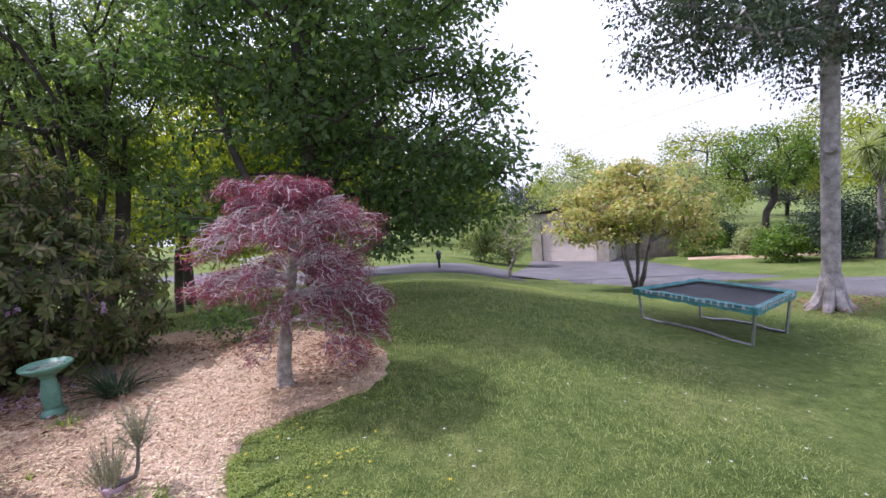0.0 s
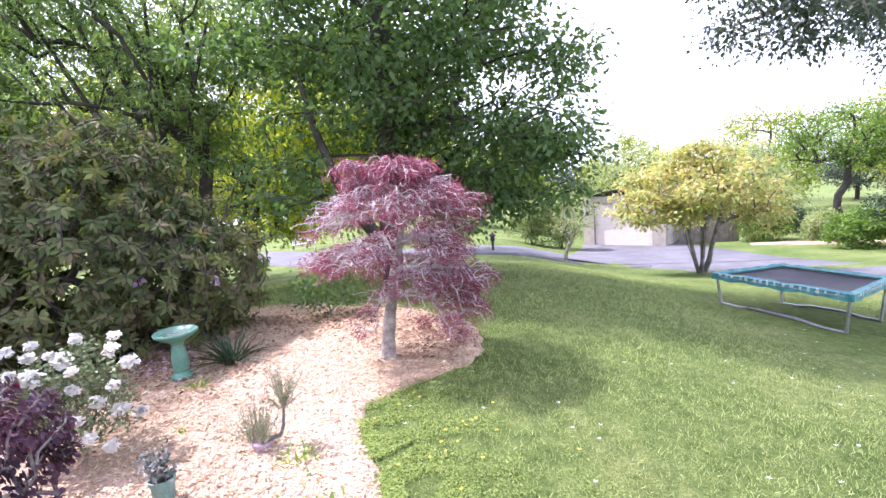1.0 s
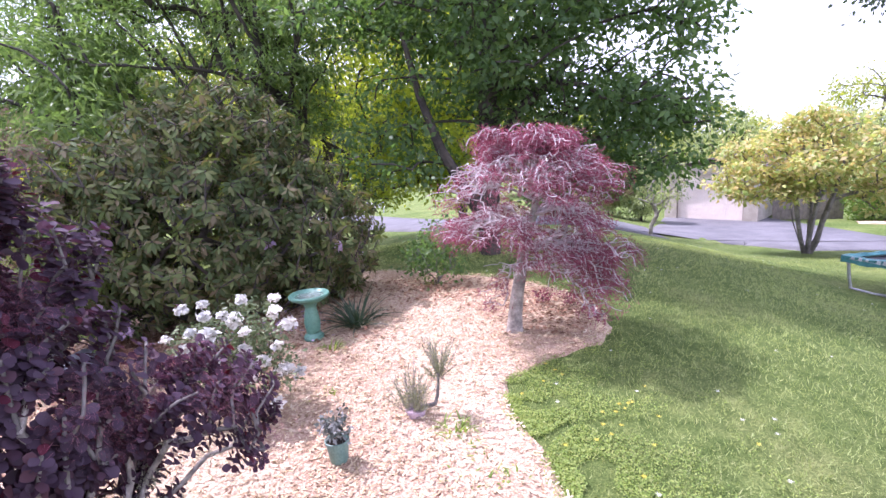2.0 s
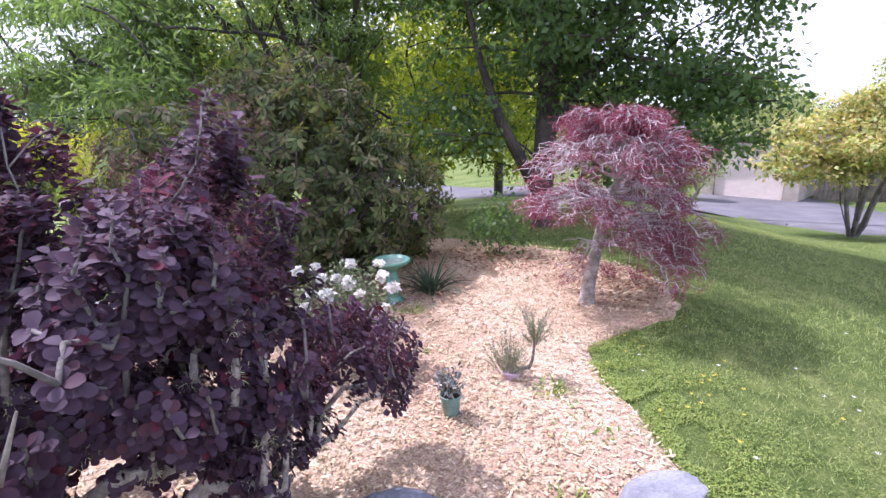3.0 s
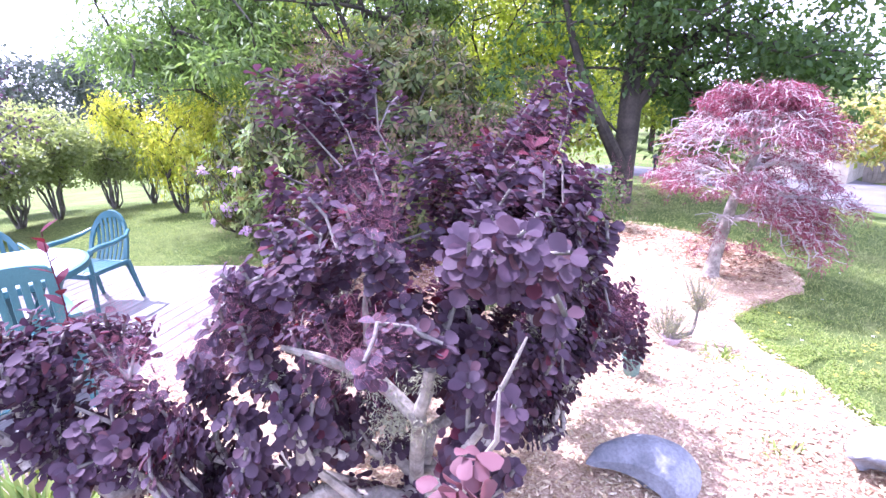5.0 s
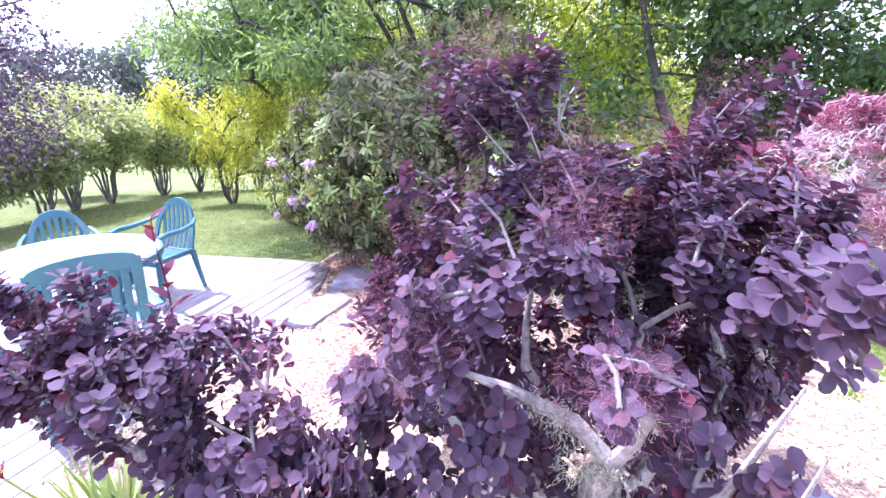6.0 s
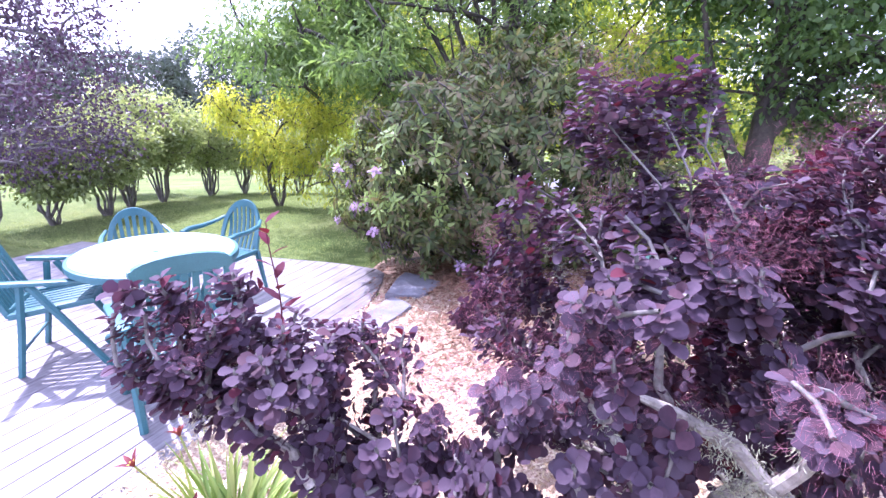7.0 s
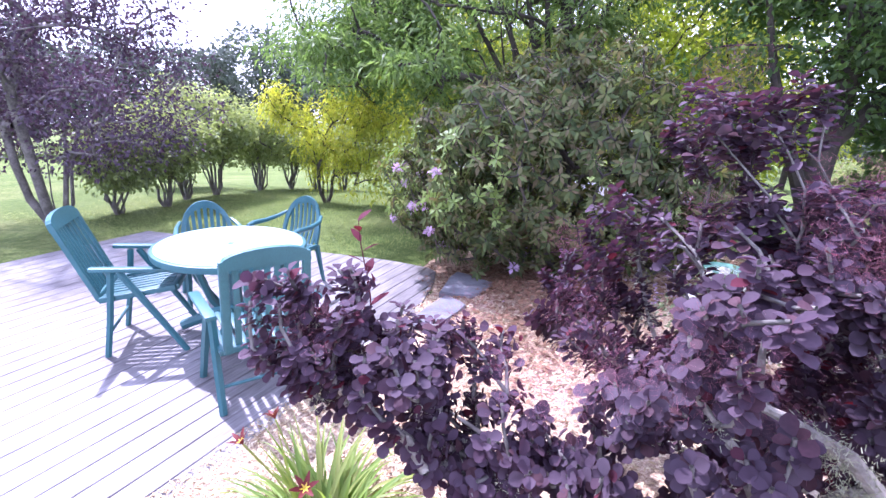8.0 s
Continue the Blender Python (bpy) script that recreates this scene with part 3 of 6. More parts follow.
def ribbon(name, mat, line, widths, label, category, lift=0.03):
    """A paved way along a line of points."""
    line = [Vector((*p, 0)) for p in line]
    fine, wide = [], []
    n = len(line)
    for k in range(n - 1):
        p0, p1, p2, p3 = line[max(k - 1, 0)], line[k], line[k + 1], line[min(k + 2, n - 1)]
        for j in range(10):
            t = j / 10
            fine.append(0.5 * (2 * p1 + (p2 - p0) * t + (2 * p0 - 5 * p1 + 4 * p2 - p3) * t * t + (3 * p1 - p0 - 3 * p2 + p3) * t ** 3))
            wide.append(widths[k] * (1 - t) + widths[k + 1] * t)
    bm = bmesh.new()
    prev = None
    for k, p in enumerate(fine):
        d = (fine[min(k + 1, len(fine) - 1)] - fine[max(k - 1, 0)]).normalized()
        s = Vector((-d.y, d.x, 0))
        row = []
        for u in (-1.0, -0.98, -0.5, 0.0, 0.5, 0.98, 1.0):
            q = p + s * (u * wide[k] / 2)
            row.append(bm.verts.new((q.x, q.y, gz(q.x, q.y) + (lift if abs(u) < 1 else -0.05))))
        if prev:
            for a in range(6):
                bm.faces.new((prev[a], prev[a + 1], row[a + 1], row[a]))
        prev = row
    bmesh.ops.recalc_face_normals(bm, faces=bm.faces)
    me = bpy.data.meshes.new(name)
    bm.to_mesh(me)
    bm.free()
    me.materials.append(mat)
    me.polygons.foreach_set("use_smooth", [True] * len(me.polygons))
    return tagged(new(name, me), label, category, kind="structure")


ribbon("road", M_ASPHALT, [(12, 3), (9.6, 8), (8.6, 12.0), (6.2, 17.0), (2.0, 17.6), (-3.5, 18.6), (-9, 24), (-16, 33), (-30, 48)], [3.4, 3.4, 3.6, 4.8, 4.0, 3.6, 3.6, 3.6, 3.6],
       "grey asphalt driveway curving past the lawn", "driveway", 0.03)
ribbon("apron", M_ASPHALT, [(5.8, 16.2), (6.3, 20.3), (6.7, 24.3)], [7.4, 5.6, 3.8], "asphalt apron before the garage", "driveway", 0.04)


# ---- deck ----
DECK_Z = -0.2


def deck_back(x):
    return float(np.interp(x, [-9.5, -6.95, -6.1, -5.55, -5.4, -5.14, -5.05], [3.25, 3.82, 4.02, 4.05, 3.93, 3.0, 2.8]))


def build_deck():
    deck = tagged(new("deck"), "weathered pale grey timber deck of long boards", "deck", kind="structure")
    pitch, w = 0.142, 0.137
    k, x = 0, -9.3
    while x < -5.16:
        bm = bmesh.new()
        y1a, y1b, y0 = deck_back(x), deck_back(x + w), -3.2
        bm_slab(bm, [(x, y0), (x + w, y0), (x + w, y1b), (x, y1a)], DECK_Z - 0.03, DECK_Z)
        edges = [e for e in bm.edges if abs(e.verts[0].co.z - e.verts[1].co.z) < 1e-4 and e.verts[0].co.z > DECK_Z - 0.01]
        bmesh.ops.bevel(bm, geom=edges, offset=0.004, segments=1, affect="EDGES")
        part("plank", bm, M_DECK, deck, smooth=False)
        x += pitch
        k += 1
    # rim boards and bearers
    bm = bmesh.new()
    for a, b in (((-9.34, 3.28), (-6.95, 3.81)), ((-6.95, 3.81), (-6.1, 4.0)), ((-6.1, 4.0), (-5.55, 4.03)), ((-5.55, 4.03), (-5.38, 3.9)), ((-5.38, 3.9), (-5.1, 2.9)), ((-5.1, 2.9), (-5.1, -3.2)), ((-9.34, 3.28), (-9.34, -3.2))):
        a, b = Vector((*a, 0)), Vector((*b, 0))
        d = (b - a).normalized()
        s = Vector((-d.y, d.x, 0)) * 0.02
        bm_slab(bm, [tuple((a + s)[:2]), tuple((a - s)[:2]), tuple((b - s)[:2]), tuple((b + s)[:2])], DECK_Z - 0.55, DECK_Z - 0.034)
    part("rim_board", bm, M_TIMBER, deck, smooth=False)
    bm = bmesh.new()
    for y in np.arange(-2.8, 2.9, 0.6):
        bm_box(bm, (-7.1, y, DECK_Z - 0.1), (3.9, 0.05, 0.12))
    part("bearer", bm, M_TIMBER, deck, smooth=False)


build_deck()


def paving_stone(x, y, outline, tilt, seed):
    rng = random.Random(seed)
    bm = bmesh.new()
    edge = []
    for k, p in enumerate(outline):                      # slightly broken sides
        q = outline[(k + 1) % len(outline)]
        for u in (0.0, 0.34, 0.7):
            edge.append((p[0] + (q[0] - p[0]) * u + rng.uniform(-0.012, 0.012), p[1] + (q[1] - p[1]) * u + rng.uniform(-0.012, 0.012)))
    bm_slab(bm, edge, -0.05, 0.03)
    bmesh.ops.bevel(bm, geom=[e for e in bm.edges if e.verts[0].co.z > 0 and e.verts[1].co.z > 0], offset=0.01, segments=2, affect="EDGES")
    ob = part("paving_stone", bm, M_STONE_SHADE, None, smooth=False)
    ob.matrix_world = pose(x, y, gz(x, y) + 0.045, tilt, 0, 0)
    tagged(ob, "flat grey straight-sided paving stone beside the deck", "paving stone", "stones beside the deck")


paving_stone(-4.95, 3.62, [(-0.16, -0.3), (0.2, -0.2), (0.22, 0.22), (-0.26, 0.32)], 0.0, 0)
paving_stone(-4.88, 2.93, [(-0.15, -0.36), (0.1, -0.34), (0.13, 0.24), (-0.13, 0.34)], 0.6, 1)


# ---- garden furniture ----
def plastic_chair():
    """Moulded armchair facing +x, feet at z = 0."""
    ob = thing("garden_chair", 0, 0, 0, "green moulded plastic armchair with a slatted rounded back", "chair", "chairs round the table")
    bm = bmesh.new()
    # seat: slats with a rounded front
    for k in range(7):
        y = -0.195 + k * 0.065
        prof = [(-0.2, 0.40), (-0.1, 0.405), (0.08, 0.425), (0.2, 0.435), (0.235, 0.42), (0.245, 0.385)]
        for (xa, za), (xb, zb) in zip(prof, prof[1:]):
            v = [bm.verts.new(c) for c in ((xa, y - 0.027, za), (xb, y - 0.027, zb), (xb, y + 0.027, zb), (xa, y + 0.027, za))]
            u = [bm.verts.new((c.co.x, c.co.y, c.co.z - 0.012)) for c in v]
            bm.faces.new(v)
            bm.faces.new(u[::-1])
            for i in range(4):
                bm.faces.new((v[i], u[i], u[(i + 1) % 4], v[(i + 1) % 4]))
    part("seat", bm, M_PLASTIC, ob, smooth=False)
    bm = bmesh.new()
    for s in (-1, 1):
        bm_box(bm, (0.02, s * 0.235, 0.405), (0.45, 0.03, 0.045), bevel=0.01)
    bm_box(bm, (0.225, 0, 0.395), (0.03, 0.47, 0.05), bevel=0.01)
    bm_box(bm, (-0.2, 0, 0.385), (0.03, 0.45, 0.05), bevel=0.01)
    part("seat_frame", bm, M_PLASTIC, ob)
    # back: a hoop with upright slats
    hoop = []
    for k in range(25):
        a = math.pi * k / 24
        y = 0.225 * math.cos(a)
        z = 0.42 + 0.45 * (abs(math.sin(a)) ** 0.62)
        hoop.append((-0.21 - (z - 0.42) * 0.27 - 0.03 * math.sin(a), y, z))
    bm = bmesh.new()
    prev = None
    for k, p in enumerate(hoop):
        w = 0.028 + 0.032 * math.sin(math.pi * k / 24) ** 3
        cy, cz = p[1], p[2]
        d = Vector((0, cy * 0.9, (cz - 0.55))).normalized()
        ring = [bm.verts.new((p[0] + sx, cy + d.y * sd, cz + d.z * sd - 0.0)) for sx, sd in ((0.012, 0.012), (0.012, -w), (-0.012, -w), (-0.014, 0.012))]
        if prev:
            for i in range(4):
                bm.faces.new((prev[i], prev[(i + 1) % 4], ring[(i + 1) % 4], ring[i]))
        prev = ring
    bmesh.ops.recalc_face_normals(bm, faces=bm.faces)
    part("back_frame", bm, M_PLASTIC, ob)
    for k in range(7):
        y = -0.15 + k * 0.05
        top = 0.815 - 1.6 * y * y
        bm = bmesh.new()
        pts = []
        for j in range(7):
            z = 0.40 + (top - 0.40) * j / 6
            bend = -0.03 * math.sin(math.pi * j / 6)
            pts.append((-0.205 - (z - 0.42) * 0.27 + bend - 0.02, y * (1 + 0.12 * j / 6), z))
        prev = None
        for p in pts:
            ring = [bm.verts.new((p[0] + sx, p[1] + sy, p[2])) for sx, sy in ((0.006, 0.016), (0.006, -0.016), (-0.006, -0.016), (-0.006, 0.016))]
            if prev:
                for i in range(4):
                    bm.faces.new((prev[i], prev[(i + 1) % 4], ring[(i + 1) % 4], ring[i]))
            prev = ring
        bmesh.ops.recalc_face_normals(bm, faces=bm.faces)
        part("back_slat", bm, M_PLASTIC, ob, smooth=False)
    for s in (-1, 1):
        bm = bmesh.new()
        bm_tube(bm, [(-0.3, s * 0.225, 0.70), (-0.22, s * 0.265, 0.665), (-0.05, s * 0.285, 0.645), (0.12, s * 0.285, 0.65), (0.2, s * 0.28, 0.635), (0.225, s * 0.27, 0.58), (0.21, s * 0.26, 0.42)], [0.016, 0.02, 0.024, 0.026, 0.024, 0.02, 0.018], 8)
        part("armrest", bm, M_PLASTIC, ob)
        for x0, x1 in ((0.205, 0.25), (-0.2, -0.275)):
            bm = bmesh.new()
            bm_tube(bm, [(x0, s * 0.235, 0.41), ((x0 + x1) / 2, s * 0.243, 0.2), (x1, s * 0.255, 0.0)], [0.032, 0.026, 0.02], 6)
            part("leg", bm, M_PLASTIC, ob)
    return ob


def recliner_chair(tilt):
    """High-backed folding armchair facing +x, its back tilted."""
    ob = thing("reclining_chair", 0, 0, 0, "green plastic high-backed folding recliner with slats", "chair", "chairs round the table")
    M1 = Matrix.Translation((-0.2, 0, 0.41)) @ Matrix.Rotation(radians(-tilt), 4, "Y") @ Matrix.Diagonal((1, 0.92, 0.84, 1))
    bm = bmesh.new()
    for s in (-1, 1):
        bm_box(bm, (0, s * 0.225, 0.34), (0.035, 0.05, 0.70), M1, 0.01)
    bm_box(bm, (0, 0, 0.02), (0.035, 0.45, 0.05), M1, 0.01)
    # rounded head piece
    n = 12
    out = [(0.25 * math.cos(math.pi * k / n), 0.62 + 0.13 * math.sin(math.pi * k / n) ** 0.6) for k in range(n + 1)]
    f1 = [bm.verts.new(M1 @ Vector((0.018, y, z))) for y, z in out]
    f0 = [bm.verts.new(M1 @ Vector((-0.018, y, z))) for y, z in out]
    bm.faces.new(f1)
    bm.faces.new(f0[::-1])
    for k in range(n + 1):
        j = (k + 1) % (n + 1)
        bm.faces.new((f0[k], f0[j], f1[j], f1[k]))
    bmesh.ops.recalc_face_normals(bm, faces=bm.faces)
    part("back_frame", bm, M_PLASTIC, ob, smooth=False)
    for k in range(7):
        bm = bmesh.new()
        bm_box(bm, (0.004 - 0.012 * math.cos((k - 3) * 0.5), -0.165 + k * 0.055, 0.33), (0.014, 0.036, 0.62), M1, 0.005)
        part("back_slat", bm, M_PLASTIC, ob)
    M2 = Matrix.Translation((-0.2, 0, 0.41)) @ Matrix.Rotation(radians(-8), 4, "Y")
    bm = bmesh.new()
    for s in (-1, 1):
        bm_box(bm, (0.24, s * 0.225, 0), (0.48, 0.045, 0.04), M2, 0.01)
    bm_box(bm, (0.475, 0, -0.005), (0.05, 0.45, 0.045), M2, 0.014)
    part("seat_frame", bm, M_PLASTIC, ob)
    for k in range(7):
        bm = bmesh.new()
        bm_box(bm, (0.235, -0.165 + k * 0.055, 0.004), (0.46, 0.036, 0.016), M2, 0.005)
        part("seat_slat", bm, M_PLASTIC, ob)
    for s in (-1, 1):
        bm = bmesh.new()
        bm_box(bm, (0.0, s * 0.275, 0.635), (0.5, 0.058, 0.03), Matrix.Rotation(radians(3), 4, "Y"), 0.012)
        part("armrest", bm, M_PLASTIC, ob)
        bm = bmesh.new()
        bm_tube(bm, [(-0.05, s * 0.265, 0.62), (0.12, s * 0.265, 0.33), (0.31, s * 0.265, 0.0)], [0.024, 0.024, 0.022], 6)
        part("front_leg", bm, M_PLASTIC, ob)
        bm = bmesh.new()
        bm_tube(bm, [(-0.1, s * 0.255, 0.62), (-0.14, s * 0.255, 0.3), (-0.19, s * 0.255, 0.0)], [0.024, 0.024, 0.022], 6)
        part("rear_leg", bm, M_PLASTIC, ob)
    bm = bmesh.new()
    bm_tube(bm, [(-0.16, -0.25, 0.17), (-0.16, 0.25, 0.17)], 0.011, 6)
    part("cross_bar", bm, M_PLASTIC, ob)
    return ob


def round_table(x, y):
    ob = thing("garden_table", x, y, DECK_Z, "round green plastic garden table with a shiny sunlit top", "table")
    R = 0.54
    bm = bmesh.new()
    bm_lathe(bm, [(R - 0.03, 0.66), (R - 0.005, 0.67), (R, 0.70), (R - 0.004, 0.715), (R - 0.02, 0.72), (R - 0.05, 0.715)], 64)
    part("rim", bm, M_PLASTIC, ob)
    # the top's paleness is painted glare, the rim keeps the plain green
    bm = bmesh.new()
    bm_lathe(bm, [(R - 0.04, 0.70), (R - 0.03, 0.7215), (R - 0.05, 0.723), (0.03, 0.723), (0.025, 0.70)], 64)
    part("tabletop", bm, M_TABLE, ob, "green table top with sky glare in its pale colour")
    bm = bmesh.new()
    bm_lathe(bm, [(0.09, 0.1), (0.075, 0.16), (0.05, 0.25), (0.045, 0.5), (0.06, 0.6), (0.12, 0.665)], 24)
    part("pedestal", bm, M_PLASTIC, ob)
    for k in range(4):
        a = math.pi / 2 * k + 0.5
        bm = bmesh.new()
        pts, rad = [], []
        for u in np.linspace(0, 1, 6):
            r = 0.05 + 0.37 * u
            pts.append((r * math.cos(a), r * math.sin(a), 0.17 - 0.125 * u ** 1.4))
            rad.append(0.05 - 0.012 * u)
        bm_tube(bm, pts, rad, 8)
        part("foot", bm, M_PLASTIC, ob)
    for k in range(4):
        a = math.pi / 2 * k + 0.3
        bm = bmesh.new()
        bm_tube(bm, [(0.42 * math.cos(a), 0.42 * math.sin(a), 0.66), (0.3 * math.cos(a), 0.3 * math.sin(a), 0.4), (0.1 * math.cos(a), 0.1 * math.sin(a), 0.16)], [0.028, 0.026, 0.03], 6)
        part("strut", bm, M_PLASTIC, ob)
    return ob


TABLE = (-6.13, 1.87)
round_table(*TABLE)
first = plastic_chair()
CHAIR_SIZE = Matrix.Scale(0.94, 4)
first.matrix_world = pose(-6.52, 2.83, DECK_Z, 0, 0, -88) @ CHAIR_SIZE
copy_thing(first, pose(-6.8, 2.24, DECK_Z, 0, 0, -32))
upright = recliner_chair(5)
upright.matrix_world = pose(-5.41, 1.41, DECK_Z, 0, 0, 152) @ Matrix.Diagonal((1.0, 1.1, 0.97, 1.0))
rec = recliner_chair(21)
rec.matrix_world = pose(-6.62, 1.46, DECK_Z, 0, 0, 44)


# ---- garden bed things ----
def bird_bath(x, y):
    ob = thing("bird_bath", x, y, gz(x, y) + 0.03, "green glazed bird bath on the mulch", "bird bath")
    ob.scale = (0.72, 0.72, 0.88)
    bm = bmesh.new()
    bm_lathe(bm, [(0.115, 0.0), (0.12, 0.02), (0.105, 0.04), (0.075, 0.06), (0.085, 0.12), (0.09, 0.17), (0.075, 0.25), (0.062, 0.31), (0.075, 0.335), (0.085, 0.35)], 36)
    part("pedestal", bm, M_BATH, ob)
    bm = bmesh.new()
    bm_lathe(bm, [(0.05, 0.345), (0.12, 0.36), (0.2, 0.395), (0.222, 0.41), (0.228, 0.425), (0.22, 0.436), (0.2, 0.435), (0.185, 0.425), (0.12, 0.4), (0.03, 0.393)], 48)
    bowl = part("bowl", bm, M_BATH, ob)
    m, nt, bsdf = material("still_water")
    bsdf.inputs["Base Color"].default_value = (0.25, 0.32, 0.28, 1)
    bsdf.inputs["Roughness"].default_value = 0.05
    bsdf.inputs["Alpha"].default_value = 0.5
    bm = bmesh.new()
    bm_lathe(bm, [(0.16, 0.405), (0.172, 0.416), (0.01, 0.416)], 40)
    part("water", bm, m, bowl, "shallow clear water")


bird_bath(-2.77, 3.82)


def boulder(x, y, size, rz, seed, sink=0.35):
    bm = bmesh.new()
    bmesh.ops.create_icosphere(bm, subdivisions=4, radius=1.0)
    rng = np.random.default_rng(seed)
    cuts = unit(rng.normal(size=(9, 3)))
    for v in bm.verts:
        p = np.array(v.co)
        d = cuts @ p
        lim = 0.6 + 0.12 * np.sin(np.arange(9) * 2.1 + seed)
        over = np.maximum(0, d - lim)
        p = p - (cuts * (over * 0.95)[:, None]).sum(0)
        p = p * (1 + 0.07 * noise.noise(Vector(p * 2.2 + seed)) + 0.02 * noise.noise(Vector(p * 9)))
        v.co = Vector(p) * 1.0
        v.co.x *= size[0]
        v.co.y *= size[1]
        v.co.z *= size[2]
    ob = part("boulder", bm, M_STONE, None)
    ob.matrix_world = pose(x, y, gz(x, y) + size[2] * (1 - 2 * sink) + 0.02, 0, 0, rz)
    tagged(ob, "angular blue-grey boulder edging the mulch bed", "boulder", "boulders")


boulder(-0.92, 1.7, (0.22, 0.18, 0.16), 25, 3)
boulder(-1.95, 1.42, (0.24, 0.18, 0.15), 10, 5)
boulder(-2.28, 1.1, (0.13, 0.12, 0.1), 60, 12)


def flower_pot(x, y):
    z = gz(x, y) + 0.035
    ob = thing("potted_plant", x, y, z, "green plastic pot with a small grey-green leaved shrub", "potted plant")
    bm = bmesh.new()
    ob.scale = (0.56, 0.56, 0.66)
    bm_lathe(bm, [(0.07, 0), (0.078, 0.01), (0.097, 0.15), (0.106, 0.152), (0.108, 0.178), (0.1, 0.18), (0.094, 0.16), (0.088, 0.14), (0.02, 0.14)], 32)
    pot = part("pot", bm, M_POT, ob)
    bm = bmesh.new()
    bm_lathe(bm, [(0.09, 0.13), (0.094, 0.15), (0.05, 0.16), (0.01, 0.165)], 24)
    part("soil", bm, M_SOIL, pot, "dark potting soil")
    rng = np.random.default_rng(5)
    t = inside_shell(rng, 26, [(0, 0, 0.30, 0.12, 0.12, 0.12)], 0.3, 0.2)
    nodes, parent, ends = grow([(0, 0, 0.14), (0.005, 0, 0.19), (0, 0.005, 0.23)], t, 0.05, 0, rng, 1)
    under("stem", limb_mesh("stem", nodes, parent, thickness(parent, ends, 0.0015), M_BARK_DARK, 5), ob)
    p, a, nn, s = cluster_leaves(rng, nodes[ends], 9, 0.03, 0.045, 0.0, 0.4)
    m = leafy("variegated_leaves", [(0.07, 0.09, 0.075), (0.13, 0.15, 0.13), (0.2, 0.21, 0.2), (0.42, 0.42, 0.42)], 0.25, 0.5)
    under("leaves", leaf_mesh("leaves", SHAPE_BROAD, p, a, nn, s, [m]), ob, "grey-green leaves edged with white")


flower_pot(-1.92, 2.27)


def rosemary(x, y):
    z = gz(x, y) + 0.03
    ob = thing("rosemary_bush", x, y, z, "straggly rosemary with a bare crooked stem in a sunken pot", "herb")
    ob.scale = (0.8, 0.85, 0.95)
    bm = bmesh.new()
    bm_lathe(bm, [(0.055, -0.04), (0.068, 0.025), (0.075, 0.03), (0.075, 0.04), (0.068, 0.04), (0.06, 0.025), (0.02, 0.025)], 28)
    part("pot", bm, M_POT_PINK, ob, "faded mauve pot rim")
    rng = np.random.default_rng(9)
    bm = bmesh.new()
    bm_tube(bm, [(0, 0, 0.03), (0.08, 0, 0.055), (0.14, 0.01, 0.07), (0.16, 0.02, 0.12), (0.17, 0.03, 0.2), (0.175, 0.03, 0.27)], [0.018, 0.016, 0.014, 0.012, 0.01, 0.007], 7)
    part("stem", bm, M_BARK, ob)
    P, A = [], []
    nodes, parent = [], []
    for k in range(96):
        low = k < 58
        s = rng.normal(0, 0.034, 2)
        a = np.array((-0.03 + s[0], s[1], 0.04)) if low else np.array((0.175 + s[0] * 0.35, 0.03 + s[1] * 0.35, 0.2 + 0.08 * rng.random()))
        t = a + np.array((s[0] * 1.5, s[1] * 1.5, rng.uniform(0.08, 0.24))) + rng.normal(0, 0.03, 3) * (1, 1, 0.4)
        base = len(nodes)
        for j in range(5):
            nodes.append(a + (t - a) * j / 4 + np.array((0, 0, 0.006 * math.sin(math.pi * j / 4))))
            parent.append(-1 if j == 0 else base + j - 1)
        u = rng.uniform(0.12, 1.0, 52)
        P.append(a + (t - a) * u[:, None])
        A.append(unit((t - a) / np.linalg.norm(t - a) * 0.8 + rng.normal(0, 0.75, (52, 3))))
    nodes, parent = np.array(nodes), np.array(parent)
    under("twig_tuft", limb_mesh("twig_tuft", nodes, parent, np.full(len(nodes), 0.0016), M_BARK_ASH, 4), ob, kind="stuff")
    P, A = np.concatenate(P), np.concatenate(A)
    m = leafy("rosemary_needles", [(0.19, 0.22, 0.11), (0.27, 0.29, 0.16), (0.34, 0.31, 0.2)], 0.3, 0.7, None, False, 0.1)
    under("needles", leaf_mesh("needles", leaf_shape(0.11, 1), P, A, rng.normal(size=P.shape), rng.uniform(0.02, 0.034, len(P)), [m]), ob)


rosemary(-1.64, 2.72)


